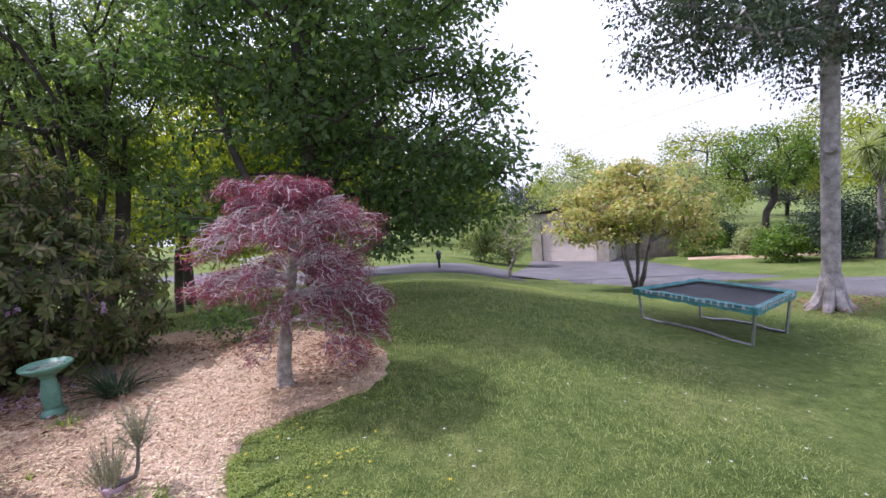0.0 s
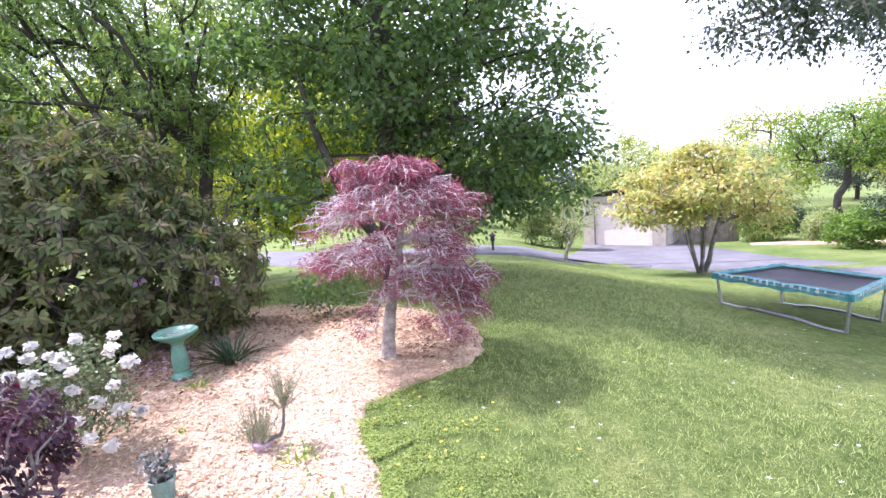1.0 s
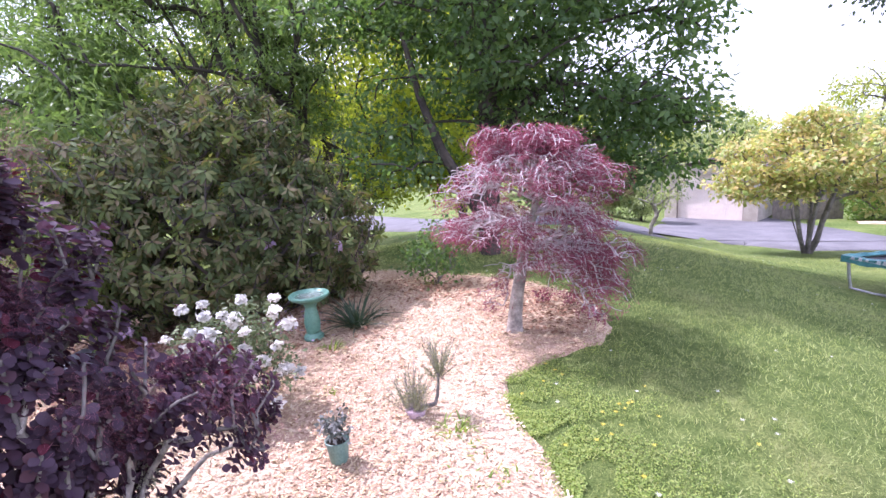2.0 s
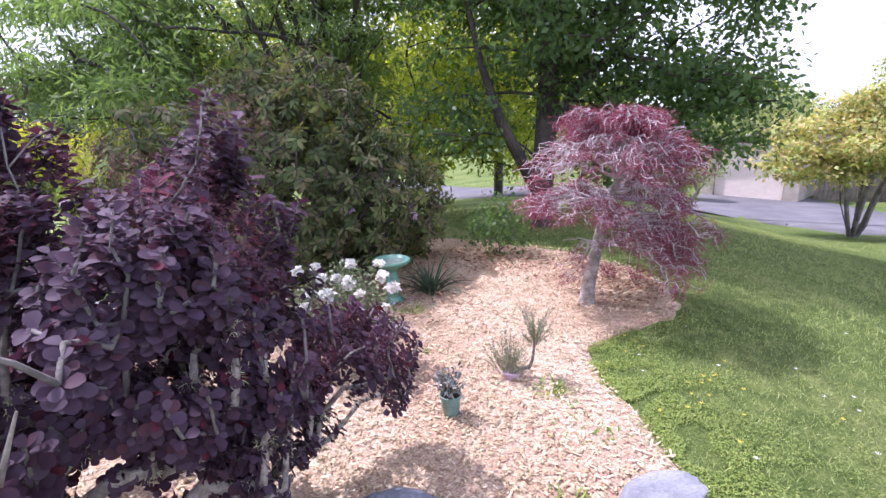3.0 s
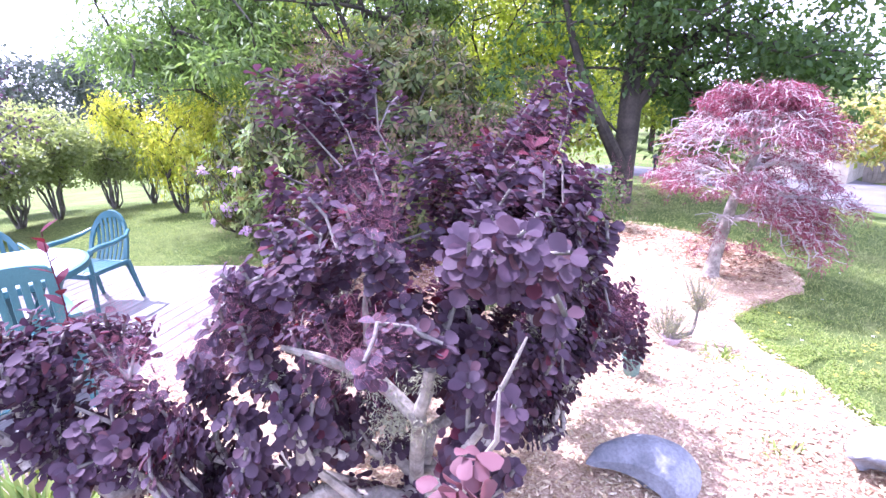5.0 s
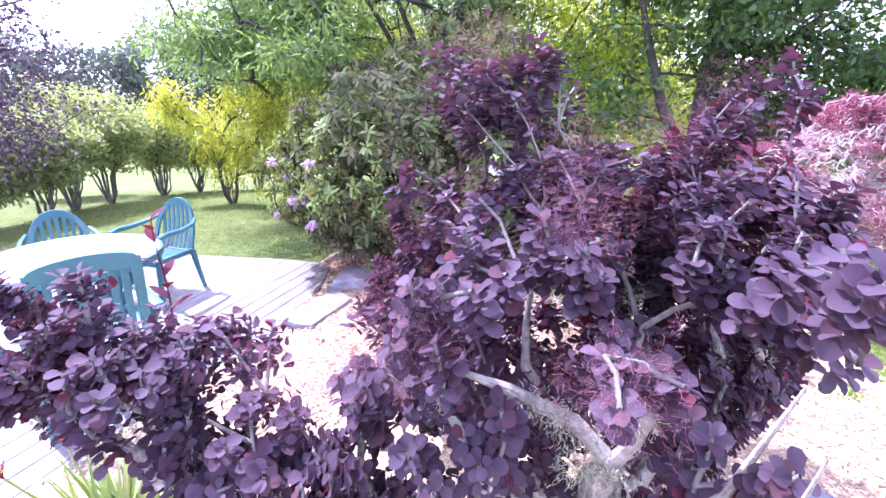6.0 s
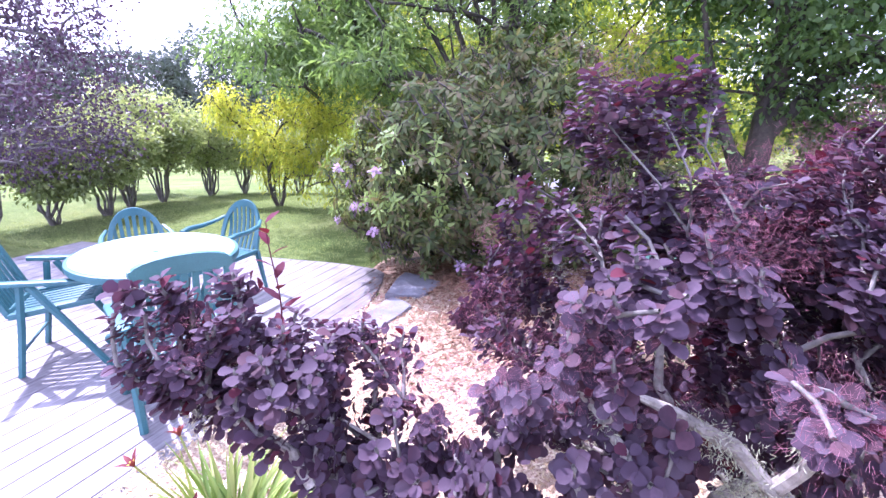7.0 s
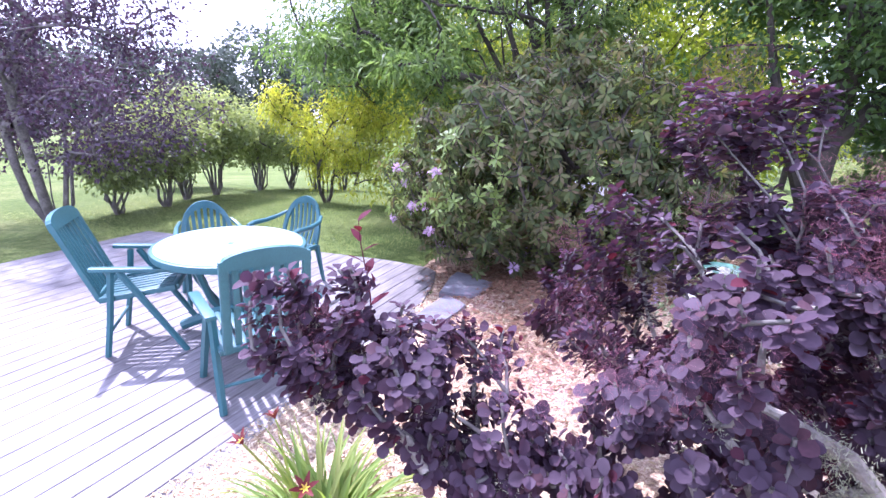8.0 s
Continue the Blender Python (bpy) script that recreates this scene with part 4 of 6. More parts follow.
def strap_plant(name, x, y, n, length, width, label, category, mat, seed, lean=0.9, z=None, droop=0.45):
    rng = np.random.default_rng(seed)
    ob = thing(name, x, y, gz(x, y) + 0.02 if z is None else z, label, category)
    V, F = [], []
    for k in range(n):
        a = rng.uniform(0, 2 * math.pi)
        L = length * rng.uniform(0.65, 1.15)
        tilt = rng.uniform(0.25, lean)
        d = np.array((math.cos(a), math.sin(a), 0))
        s = np.array((-math.sin(a), math.cos(a), 0))
        base = d * rng.uniform(0, 0.06) + s * rng.normal(0, 0.04)
        m = len(V)
        rows = 7
        sway = rng.normal(0, 0.1)
        hang = droop * rng.uniform(0.6, 1.3)
        for j in range(rows + 1):
            u = j / rows
            p = base + d * L * (u * math.sin(tilt) + 0.28 * u * u * tilt) + s * L * sway * u * u + np.array((0, 0, L * (u * math.cos(tilt) - hang * u ** 2.5 * tilt)))
            w = width * (1 - u ** 3) * (0.6 + 0.4 * math.sin(math.pi * min(1, u + 0.2)))
            V += [p - s * w + (0, 0, w * 0.6), p, p + s * w + (0, 0, w * 0.6)]
        for j in range(rows):
            q = m + 3 * j
            F += [(q, q + 1, q + 4, q + 3), (q + 1, q + 2, q + 5, q + 4)]
    under("leaves", raw_mesh("leaves", np.array(V), np.array(F).ravel(), 4, [mat], None, True), ob)
    return ob


strap_plant("strap_leaf_plant", -2.5, 4.1, 80, 0.42, 0.008, "dark green clump of strappy leaves behind the bird bath", "plant", M_STRAP, 3, 1.1)
lily = strap_plant("daylily", -4.22, 0.56, 400, 0.6, 0.011, "yellow-green daylily clump with dark red flowers at the deck edge", "plant", M_LILY, 4, 1.25, None, 0.95)


def lily_flower(parent, x, y, z, aim, seed):
    rng = np.random.default_rng(seed)
    n = 6
    ang = np.arange(n) * 2 * np.pi / n
    d = Vector(aim).normalized()
    s = d.orthogonal().normalized()
    o = d.cross(s)
    axis = np.array([np.array(d) * 0.9 + (np.array(s) * math.cos(a) + np.array(o) * math.sin(a)) * 0.5 for a in ang])
    p = np.repeat(np.array([(x, y, z)]), n, 0)
    flower = under("flower", leaf_mesh("flower", leaf_shape(0.16, 3, 0.2, 0.35), p, axis, np.repeat(np.array([aim], float), n, 0), np.full(n, 0.056), [M_PETAL_RED]), parent, "dark red lily flower with a yellow throat")
    under("throat", leaf_mesh("throat", leaf_shape(0.16, 3, 0.2, 0.35), p + np.array(d) * 0.006, axis * 1.0, np.repeat(np.array([aim], float), n, 0), np.full(n, 0.02), [M_PETAL_YELLOW]), flower, "yellow flower throat")
    bm = bmesh.new()
    bm_tube(bm, [(0, 0, 0.05), (x * 0.6, y * 0.6, z * 0.7), (x, y, z)], 0.004, 5)
    part("flower_stalk", bm, M_LILY, parent)


for k, f in enumerate([(-0.21, -0.16, 0.54), (0.15, -0.25, 0.58), (-0.3, 0.08, 0.46)]):
    lily_flower(lily, *f, (f[0], f[1], 0.5), k)


def small_bush(name, x, y, lobes, label, category, leaf, bark, seed, tips=60, per=30, spread=0.08, size=0.05, shape=None, stem=0.012, group="", droop=0.1):
    z = gz(x, y)
    h = min(l[2] for l in lobes) * 0.4
    return tree(name, (x, y, z), [(0, 0, 0), (0.01, 0.0, h * 0.5), (0.0, 0.01, h)], lobes, label, category, leaf, bark, seed, tips, per, spread, size, shape, stem, 0.002, 0.12, droop, 0.5, group, 0.4, 0.35, 6, 0)


small_bush("green_shrub", -2.05, 5.45, [(0, 0, 0.36, 0.34, 0.3, 0.32), (0.12, 0, 0.55, 0.18, 0.18, 0.2)], "loose low green shrub at the back of the bed", "shrub", M_OAK, M_BARK, 21, 60, 16, 0.07, 0.055)


# ---- white rose ----
def rose_bush(x, y):
    ob = small_bush("white_rose_bush", x, y, [(0, 0, 0.6, 0.38, 0.34, 0.34), (0.2, -0.1, 0.45, 0.3, 0.25, 0.34)], "rose bush covered in white double blooms", "rose bush", M_ROSE, M_BARK_DARK, 31, 130, 20, 0.06, 0.042)
    rng = np.random.default_rng(32)
    spots = [(0.02, -0.18, 0.8, 0.05), (0.22, -0.16, 0.76, 0.06), (-0.2, -0.1, 0.82, 0.05), (0.1, -0.26, 0.68, 0.065), (0.3, -0.2, 0.55, 0.05), (0.36, -0.1, 0.4, 0.055), (0.25, -0.3, 0.3, 0.05),
             (-0.05, -0.3, 0.6, 0.045), (0.16, 0.05, 0.85, 0.05), (-0.28, -0.2, 0.62, 0.04), (0.33, -0.22, 0.7, 0.04), (0.4, -0.26, 0.2, 0.05), (0.12, -0.12, 0.78, 0.045), (0.0, -0.3, 0.72, 0.04), (0.44, -0.05, 0.5, 0.045), (0.2, -0.33, 0.5, 0.04), (-0.1, -0.02, 0.84, 0.04), (0.38, -0.3, 0.36, 0.04),
             (0.46, 0.1, 0.62, 0.06), (0.5, -0.1, 0.34, 0.06), (0.42, 0.02, 0.76, 0.055), (0.52, 0.05, 0.22, 0.055), (0.34, 0.16, 0.82, 0.05), (0.48, -0.2, 0.1, 0.05)]
    for fx, fy, fz, r in spots:
        fz, r, n = fz + 0.12, r * 1.0, 40
        d = unit(rng.normal(0, 1, (n, 3)) + (0.2, -0.7, 0.6))
        p = np.array((fx, fy, fz)) + d * r * rng.uniform(0.1, 0.6, (n, 1))
        axis = unit(d + rng.normal(0, 0.5, (n, 3)))
        under("bloom", leaf_mesh("bloom", leaf_shape(0.45, 2, 0.5, 0.25), p, axis, d, np.full(n, r * 0.75), [M_PETAL_WHITE]), ob, "full white rose bloom")
    return ob


rose_bush(-2.8, 2.74).scale = (0.85, 0.85, 0.72)


# ---- weeping red maple ----
def weeping_maple(x, y):
    z = gz(x, y) + 0.02
    rng = np.random.default_rng(44)
    ob = thing("weeping_maple", x, y, z, "weeping lace-leaf maple with red feathery foliage and pale bare twigs", "tree")
    ob.scale = (0.86, 0.86, 0.79)
    trunk = [(0, 0, -0.05), (0.0, 0, 0.05), (0.01, 0, 0.2), (0.04, 0.01, 0.42), (0.08, 0.02, 0.65), (0.11, 0.03, 0.85), (0.16, 0.03, 1.02), (0.2, 0.02, 1.18), (0.23, 0.0, 1.32), (0.2, 0.02, 1.46)]
    width = [0.1, 0.074, 0.064, 0.058, 0.052, 0.046, 0.04, 0.034, 0.028, 0.022]
    bm = bmesh.new()
    bm_tube(bm, trunk, width, 14)
    part("trunk", bm, M_BARK_PALE, ob)
    nodes, parent, tufts = [np.array(p) for p in trunk], [-1] * len(trunk), []

    def arch(root, d, reach, rise, fall, n, power=1.5):
        base, prev, pts = nodes[root], root, []
        for j in range(1, n + 1):
            u = j / n
            q = base + d * reach * (1 - (1 - u) ** power) + np.array((0, 0, rise * math.sin(min(1.0, u * 1.7) * math.pi / 2) - fall * max(0, u - 0.4) ** 2 / 0.36))
            q = q + rng.normal(0, 0.012, 3)
            nodes.append(q)
            parent.append(prev)
            prev = len(nodes) - 1
            pts.append(prev)
        return pts

    def limb(root, a, reach, rise, fall, leafy_from=0.45):
        d = np.array((math.cos(a), math.sin(a), 0.0))
        pts = arch(root, d, reach, rise, fall, 12)
        for k, m in enumerate(pts):
            if k < 3:
                continue
            for _ in range(2):
                b = a + rng.uniform(-1.2, 1.2)
                sub = arch(m, np.array((math.cos(b), math.sin(b), 0)), rng.uniform(0.1, 0.28), rng.uniform(0.0, 0.06), rng.uniform(0.0, 0.1), 5)
                if k / 12 > leafy_from or rng.random() < 0.25:
                    tufts.extend((q, parent[q]) for q in sub[1:])
            if k / 12 > leafy_from:
                tufts.append((m, parent[m]))

    for k in range(24):                                   # the cap, bare twigs on one side
        a = 2 * math.pi * (k + rng.uniform(-0.3, 0.3)) / 24
        bare = math.cos(a) < -0.1
        limb(9 if k % 3 else 8, a, rng.uniform(0.4, 0.66), rng.uniform(0.16, 0.32), rng.uniform(0.12, 0.3), 0.86 if bare else 0.5)
    for k in range(16):                                   # the dome of the cap
        limb(9, rng.uniform(0, 6.28), rng.uniform(0.1, 0.42), rng.uniform(0.34, 0.5), rng.uniform(0.02, 0.12), 0.3)
    for k in range(7):                                    # between cap and skirt
        limb(7, rng.uniform(-1.3, 1.1), rng.uniform(0.35, 0.62), rng.uniform(0.0, 0.12), rng.uniform(0.12, 0.3), 0.5)
    for k in range(20):                                   # the skirt, falling away to one side
        a = 2 * math.pi * (k + rng.uniform(-0.3, 0.3)) / 20
        right = max(0.0, math.cos(a))
        limb(6 if math.cos(a) < 0.2 else 5, a, rng.uniform(0.45, 0.78) + 0.06 * right, rng.uniform(0.08, 0.2) - 0.1 * right, rng.uniform(0.04, 0.16) + 0.34 * right * rng.random(), 0.55)
    for k in range(10):                                   # hanging sprays
        limb(5 if k % 2 else 4, rng.uniform(-1.1, 0.8), rng.uniform(0.35, 0.75), rng.uniform(0.02, 0.14), rng.uniform(0.3, 0.5), 0.5)
    limb(4, 3.9, 0.2, 0.05, 0.36, 0.5)
    nodes_a, parent_a = np.array(nodes), np.array(parent)
    r = thickness(parent_a, None, 0.0035, 2.3)
    r = np.minimum(r, 0.017)
    under("twig_canopy", limb_mesh("twig_canopy", nodes_a, parent_a, r, M_TWIG, 5), ob, "pale grey arching bare twigs", "stuff")
    lp = np.array([nodes[q] for q, _ in tufts])
    la = unit(np.array([nodes[q] - nodes[w] for q, w in tufts]))
    per = 11
    n = len(lp) * per
    p = np.repeat(lp, per, 0) + rng.normal(0, 0.03, (n, 3)) * (1, 1, 0.6) + (0, 0, -0.012)
    axis = unit(np.repeat(la, per, 0) * 0.35 + rng.normal(0, 0.7, (n, 3)) * (1, 1, 0.6) + (0, 0, -0.08))
    under("crown", leaf_mesh("crown", SHAPE_THREAD, p, axis, rng.normal(0, 0.7, (n, 3)) + (0, 0, 0.9), rng.uniform(0.035, 0.07, n), [M_MAPLE_RED]), ob)


weeping_maple(-1.14, 4.0)


# ---- rhododendron ----
def rosette_bush(rng, centres, outward, per, size, spread=0.5, tilt=0.3, cup=0.9):
    """Whorls of leaves at shoot ends."""
    n = len(centres) * per
    d = unit(outward)
    ref = np.where(np.abs(d[:, 2:3]) > 0.9, np.array([[1.0, 0, 0]]), np.array([[0, 0, 1.0]]))
    s = unit(np.cross(d, ref))
    o = np.cross(d, s)
    a = (np.arange(per) * 2.399)[None] + rng.uniform(0, 6.28, (len(centres), 1))
    flat = s[:, None] * np.cos(a)[..., None] + o[:, None] * np.sin(a)[..., None]
    lift = np.linspace(-0.25, cup, per)[None, :, None] + rng.normal(0, 0.15, (len(centres), per, 1))
    axis = unit(flat + d[:, None] * lift * (1 - tilt) + np.array((0, 0, -tilt)))
    p = centres[:, None] + d[:, None] * (np.linspace(-spread, 0, per)[None, :, None] * size) + flat * size * 0.12
    normal = unit(d[:, None] * 1.0 - flat * 0.4 + rng.normal(0, 0.25, (len(centres), per, 3)))
    return p.reshape(-1, 3), axis.reshape(-1, 3), normal.reshape(-1, 3), size * rng.uniform(0.7, 1.15, n)


def rhododendron(x, y):
    z = gz(x, y)
    rng = np.random.default_rng(51)
    ob = thing("rhododendron", x, y, z, "large old rhododendron with leathery leaves and fading lilac flowers", "shrub")
    lobes = [(0, 0.1, 1.15, 1.35, 1.15, 1.2), (-1.05, -0.75, 0.95, 0.6, 0.6, 0.75), (-0.5, -0.9, 1.15, 0.65, 0.6, 0.85), (-1.05, -0.3, 0.8, 0.75, 0.7, 0.8), (-0.6, -0.6, 0.8, 0.8, 0.7, 0.85), (0.9, 0.1, 0.85, 0.9, 0.8, 0.8), (1.2, 0.3, 0.75, 0.6, 0.6, 0.65), (0.2, -0.35, 0.9, 0.9, 0.75, 0.85), (0.3, 0.2, 1.85, 0.75, 0.7, 0.6), (-0.4, 0.3, 1.75, 0.7, 0.7, 0.55)]
    tips = inside_shell(rng, 1500, lobes, 0.8, 0.25)
    tips = tips[tips[:, 2] > 0.12]
    nodes, parent, ends = grow([(0, 0, 0), (0.05, 0, 0.3), (0.1, 0.1, 0.6)], tips, 0.25, 0.05, rng, 0)
    r = thickness(parent, ends, 0.004, 2.2, 0, 0.11)
    under("branchwork", limb_mesh("branchwork", nodes, parent, r, M_BARK_DARK, 6), ob, kind="stuff")
    c = nodes[ends]
    out = unit(c - np.array((0, 0.1, 0.7))) + np.array((0, 0, 0.25))
    p, a, nn, s = rosette_bush(rng, c, out, 13, 0.084, 0.6, 0.55)
    p2, a2, n2, s2 = rosette_bush(rng, inside_shell(rng, 1200, lobes, 0.6, 0.2), rng.normal(0, 1, (1200, 3)) + (0, 0, 0.4), 10, 0.085, 0.6, 0.35)
    under("crown", leaf_mesh("crown", SHAPE_RHODO, np.concatenate([p, p2]), np.concatenate([a, a2]), np.concatenate([nn, n2]), np.concatenate([s, s2]), [M_RHODO]), ob)
    # fading trusses
    m = leafy("spent_trusses", [(0.29, 0.22, 0.16), (0.38, 0.28, 0.23), (0.22, 0.15, 0.09)], 0.2, 0.7)
    pick = rng.choice(len(c), 520, False)
    q = c[pick] + unit(out[pick]) * 0.03
    p, a, nn, s = cluster_leaves(rng, q, 14, 0.03, 0.05, 0.3, 0.2)
    under("spent_bloom", leaf_mesh("spent_bloom", leaf_shape(0.08, 1), p, a, nn, s, [m]), ob, "brown spent flower trusses", "stuff")
    fresh = np.where((c[:, 1] < -0.5) & (c[:, 0] < -0.2) & (c[:, 2] > 0.6) & (c[:, 2] < 1.5))[0]
    fresh = rng.choice(fresh, min(110, len(fresh)), False)
    for k in fresh:
        p, a, nn, s = rosette_bush(rng, c[k:k + 1] + unit(out[k:k + 1]) * 0.05, out[k:k + 1], 9, 0.075, 0.5, 0.1)
        under("leaf_whorl", leaf_mesh("leaf_whorl", SHAPE_RHODO, p, a, nn, s, [M_NEWLEAF]), ob, "pale green new leaf whorl")
    low = np.where((c[:, 2] < 1.25))[0]
    deckside = np.where((c[:, 0] < -0.8) & (c[:, 1] < 0.1) & (c[:, 2] < 1.3))[0]
    pick = np.concatenate([rng.choice(low, 14, False), rng.choice(deckside, min(16, len(deckside)), False)])
    for q in c[pick] + unit(out[pick]) * 0.05:
        p, a, nn, s = cluster_leaves(rng, q[None], 20, 0.017, 0.042, 0.0, 0.4)
        under("flower_truss", leaf_mesh("flower_truss", leaf_shape(0.38, 2, 0.3, 0.2), p, a, nn, s, [M_PETAL_LILAC]), ob, "pale lilac flower truss")


rhododendron(-4.35, 4.75)


# ---- smoke bush ----
def smoke_bush():
    x, y = -2.8, 0.95
    z = gz(x, y)
    rng = np.random.default_rng(61)
    ob = thing("smoke_bush", x, y, z, "large purple smoke bush with round leaves and lichened grey stems", "shrub")
    lobes = [(0.05, 0.15, 0.98, 0.48, 0.5, 0.42), (-0.05, -0.32, 1.08, 0.34, 0.27, 0.28), (0.3, -0.2, 1.02, 0.3, 0.3, 0.28), (0.36, 0.36, 0.84, 0.36, 0.38, 0.36), (0.6, 0.85, 0.57, 0.3, 0.32, 0.26),
             (0.27, 0.48, 0.98, 0.24, 0.24, 0.28), (0.3, 0.45, 0.5, 0.36, 0.36, 0.24), (-0.45, 0.32, 0.98, 0.34, 0.38, 0.36), (-0.74, 0.72, 0.76, 0.24, 0.28, 0.26), (-0.3, -0.35, 0.78, 0.28, 0.24, 0.26),
             (0.12, -0.25, 0.68, 0.34, 0.28, 0.28), (0.1, 0.2, 1.33, 0.46, 0.36, 0.15), (0.46, 0.3, 1.5, 0.15, 0.16, 0.14), (-0.3, 0.16, 1.63, 0.26, 0.18, 0.1), (-0.34, 0.33, 1.56, 0.16, 0.16, 0.09),
             (0.42, 0.05, 1.22, 0.22, 0.26, 0.26), (0.39, 0.47, 1.3, 0.19, 0.2, 0.2), (0.42, -0.56, 1.38, 0.13, 0.1, 0.1), (0.44, 0.5, 1.47, 0.13, 0.13, 0.19)]
    tips = inside_shell(rng, 1650, lobes, 0.6, 0.25)
    gaps = np.array([noise.noise(Vector(t * 3.1)) for t in tips])
    tips = tips[(gaps > np.where((tips[:, 1] < 0.1) & (tips[:, 2] < 1.2), 0.0, -0.17)) & (tips[:, 2] > np.where((tips[:, 0] > 0) & (tips[:, 1] > 0.1), 0.24, 0.4))]
    open_front = (tips[:, 0] > -0.35) & (tips[:, 1] < -0.15) & (tips[:, 2] < 0.85)
    tips = tips[~open_front | (rng.random(len(tips)) < np.where(tips[:, 0] > 0.05, 0.7, 0.6))]
    gap = (np.abs(tips[:, 0] - 0.08) < 0.17) & (np.abs(tips[:, 1] + 0.42) < 0.2) & (np.abs(tips[:, 2] - 0.86) < 0.15)
    tips = tips[~gap]
    sprays = np.array([(-0.16, 0.16, 1.74), (-0.1, 0.1, 1.7), (-0.22, 0.2, 1.69), (-0.38, -0.04, 1.7), (-0.34, 0.05, 1.66), (-0.42, 0.02, 1.62), (0.48, 0.28, 1.7), (0.42, 0.33, 1.64), (0.53, 0.32, 1.62), (0.5, 0.2, 1.6), (0.4, 0.24, 1.58)])
    side = inside_shell(rng, 205, [(-0.62, -0.46, 0.6, 0.24, 0.2, 0.16), (-0.42, -0.42, 0.52, 0.2, 0.18, 0.14), (-1.32, -0.55, 1.03, 0.2, 0.18, 0.16), (-1.15, -0.5, 0.92, 0.28, 0.24, 0.15), (-1.0, -0.33, 0.86, 0.26, 0.22, 0.14), (-0.8, -0.46, 0.72, 0.22, 0.2, 0.13)], 0.45, 0.3)
    tips = np.concatenate([tips, sprays, side])
    trunk = [(0, 0, -0.05), (0.02, -0.02, 0.15), (0.05, -0.05, 0.35), (0.1, -0.05, 0.55)]
    nodes, parent, ends = grow(trunk, tips, 0.12, 0.04, rng, 1, 0.2)
    r = thickness(parent, ends, 0.0022, 2.6, 0, 0.06)
    r = np.minimum(r, np.interp(nodes[:, 2], [0.2, 0.6, 1.0, 1.45], [0.038, 0.022, 0.009, 0.003]))
    under("stem", limb_mesh("stem", nodes, parent, r, M_BARK_PALE, 8, 0.009), ob, "pale lichened stems", "stuff")
    under("branchwork", limb_mesh("branchwork", nodes, parent, r, M_BARK, 5, 0.0, 0.009), ob, kind="stuff")
    c = nodes[ends]
    heart = np.array((0, 0.1, 0.75))
    hearts = np.where((c[:, :1] < -0.6) & (c[:, 1:2] < 0.1), np.array([(-0.95, -0.4, 0.5)]), heart)
    out = unit(unit(c - hearts) + np.array((0, 0, 0.85)) + rng.normal(0, 0.25, c.shape))
    p, a, nn, s = rosette_bush(rng, c, out, 19, 0.042, 1.8, 0.1, 0.6)
    more = []
    for e in ends:
        k = parent[e]
        if k >= 0:
            more.append((nodes[k] + nodes[e]) / 2)
    more = np.array(more)
    p2, a2, n2, s2 = rosette_bush(rng, more, unit(unit(more - heart) + (0, 0, 0.4) + rng.normal(0, 0.5, more.shape)), 8, 0.041, 1.4, 0.2, 0.6)
    p, a, nn, s = np.concatenate([p, p2]), np.concatenate([a, a2]), np.concatenate([nn, n2]), np.concatenate([s, s2])
    s *= rng.uniform(0.72, 1.08, len(s)) * np.interp(p[:, 2], [1.2, 1.6], [1.0, 0.88])
    # the nearest few hundred leaves are single pieces
    near = np.argsort(np.linalg.norm(p - np.array((0.0, -0.9, 1.25)), axis=1))[:300]
    rest = np.setdiff1d(np.arange(len(p)), near)
    red = (rng.random(len(rest)) < 0.02).astype(int)
    under("foliage", leaf_mesh("foliage", SHAPE_OVAL, p[rest], a[rest], nn[rest], s[rest], [M_SMOKE, M_SMOKE_RED], red), ob, "mass of dusky purple round leaves", "stuff")
    v, f = SHAPE_OVAL
    me = raw_mesh("leaf", v, f.ravel(), 4, [M_SMOKE_PART], None, True)
    for k in near:
        ax = unit(a[k])
        sd = unit(np.cross(nn[k], ax))
        upv = np.cross(ax, sd)
        m = Matrix.Identity(4)
        for i in range(3):
            m[i][0], m[i][1], m[i][2], m[i][3] = ax[i] * s[k], sd[i] * s[k], upv[i] * s[k], p[k][i]
        leaf = new("leaf", me)
        leaf.parent = ob
        leaf.matrix_basis = m
    # young red shoots and fluffy plumes
    high = np.where((c[:, 2] > 1.05) & (c[:, 1] > -0.4))[0]
    for k in rng.choice(high, 9, False):
        p, a, nn, s = rosette_bush(rng, c[k:k + 1] + out[k:k + 1] * 0.05, out[k:k + 1], 7, 0.045, 0.8, 0.0)
        under("young_shoot", leaf_mesh("young_shoot", SHAPE_OVAL, p, a, nn, s, [M_SMOKE_RED]), ob, "young wine-red leaves at a shoot end")
    # one long wine-red shoot stands clear of the rest
    u = np.linspace(0.0, 1.0, 12)
    stalk = np.stack([-1.48 - 0.1 * u + 0.02 * np.sin(u * 5), 0.0 + 0.1 * u, 0.66 + 0.46 * u], 1)
    bm = bmesh.new()
    bm_tube(bm, [tuple(q) for q in stalk], [0.004 - 0.002 * w for w in u], 6)
    part("red_shoot", bm, M_SMOKE_RED, ob, "single wine-red shoot")
    ang = np.arange(12) * 2.4
    axis = np.stack([np.cos(ang), np.sin(ang), np.full(12, 0.8)], 1)
    under("shoot_leaves", leaf_mesh("shoot_leaves", leaf_shape(0.24, 3, 0.2, 0.15), stalk, axis, np.stack([-np.cos(ang), -np.sin(ang), np.full(12, 1.0)], 1), np.linspace(0.1, 0.075, 12), [M_SMOKE_RED]), ob, "narrow wine-red young leaves")
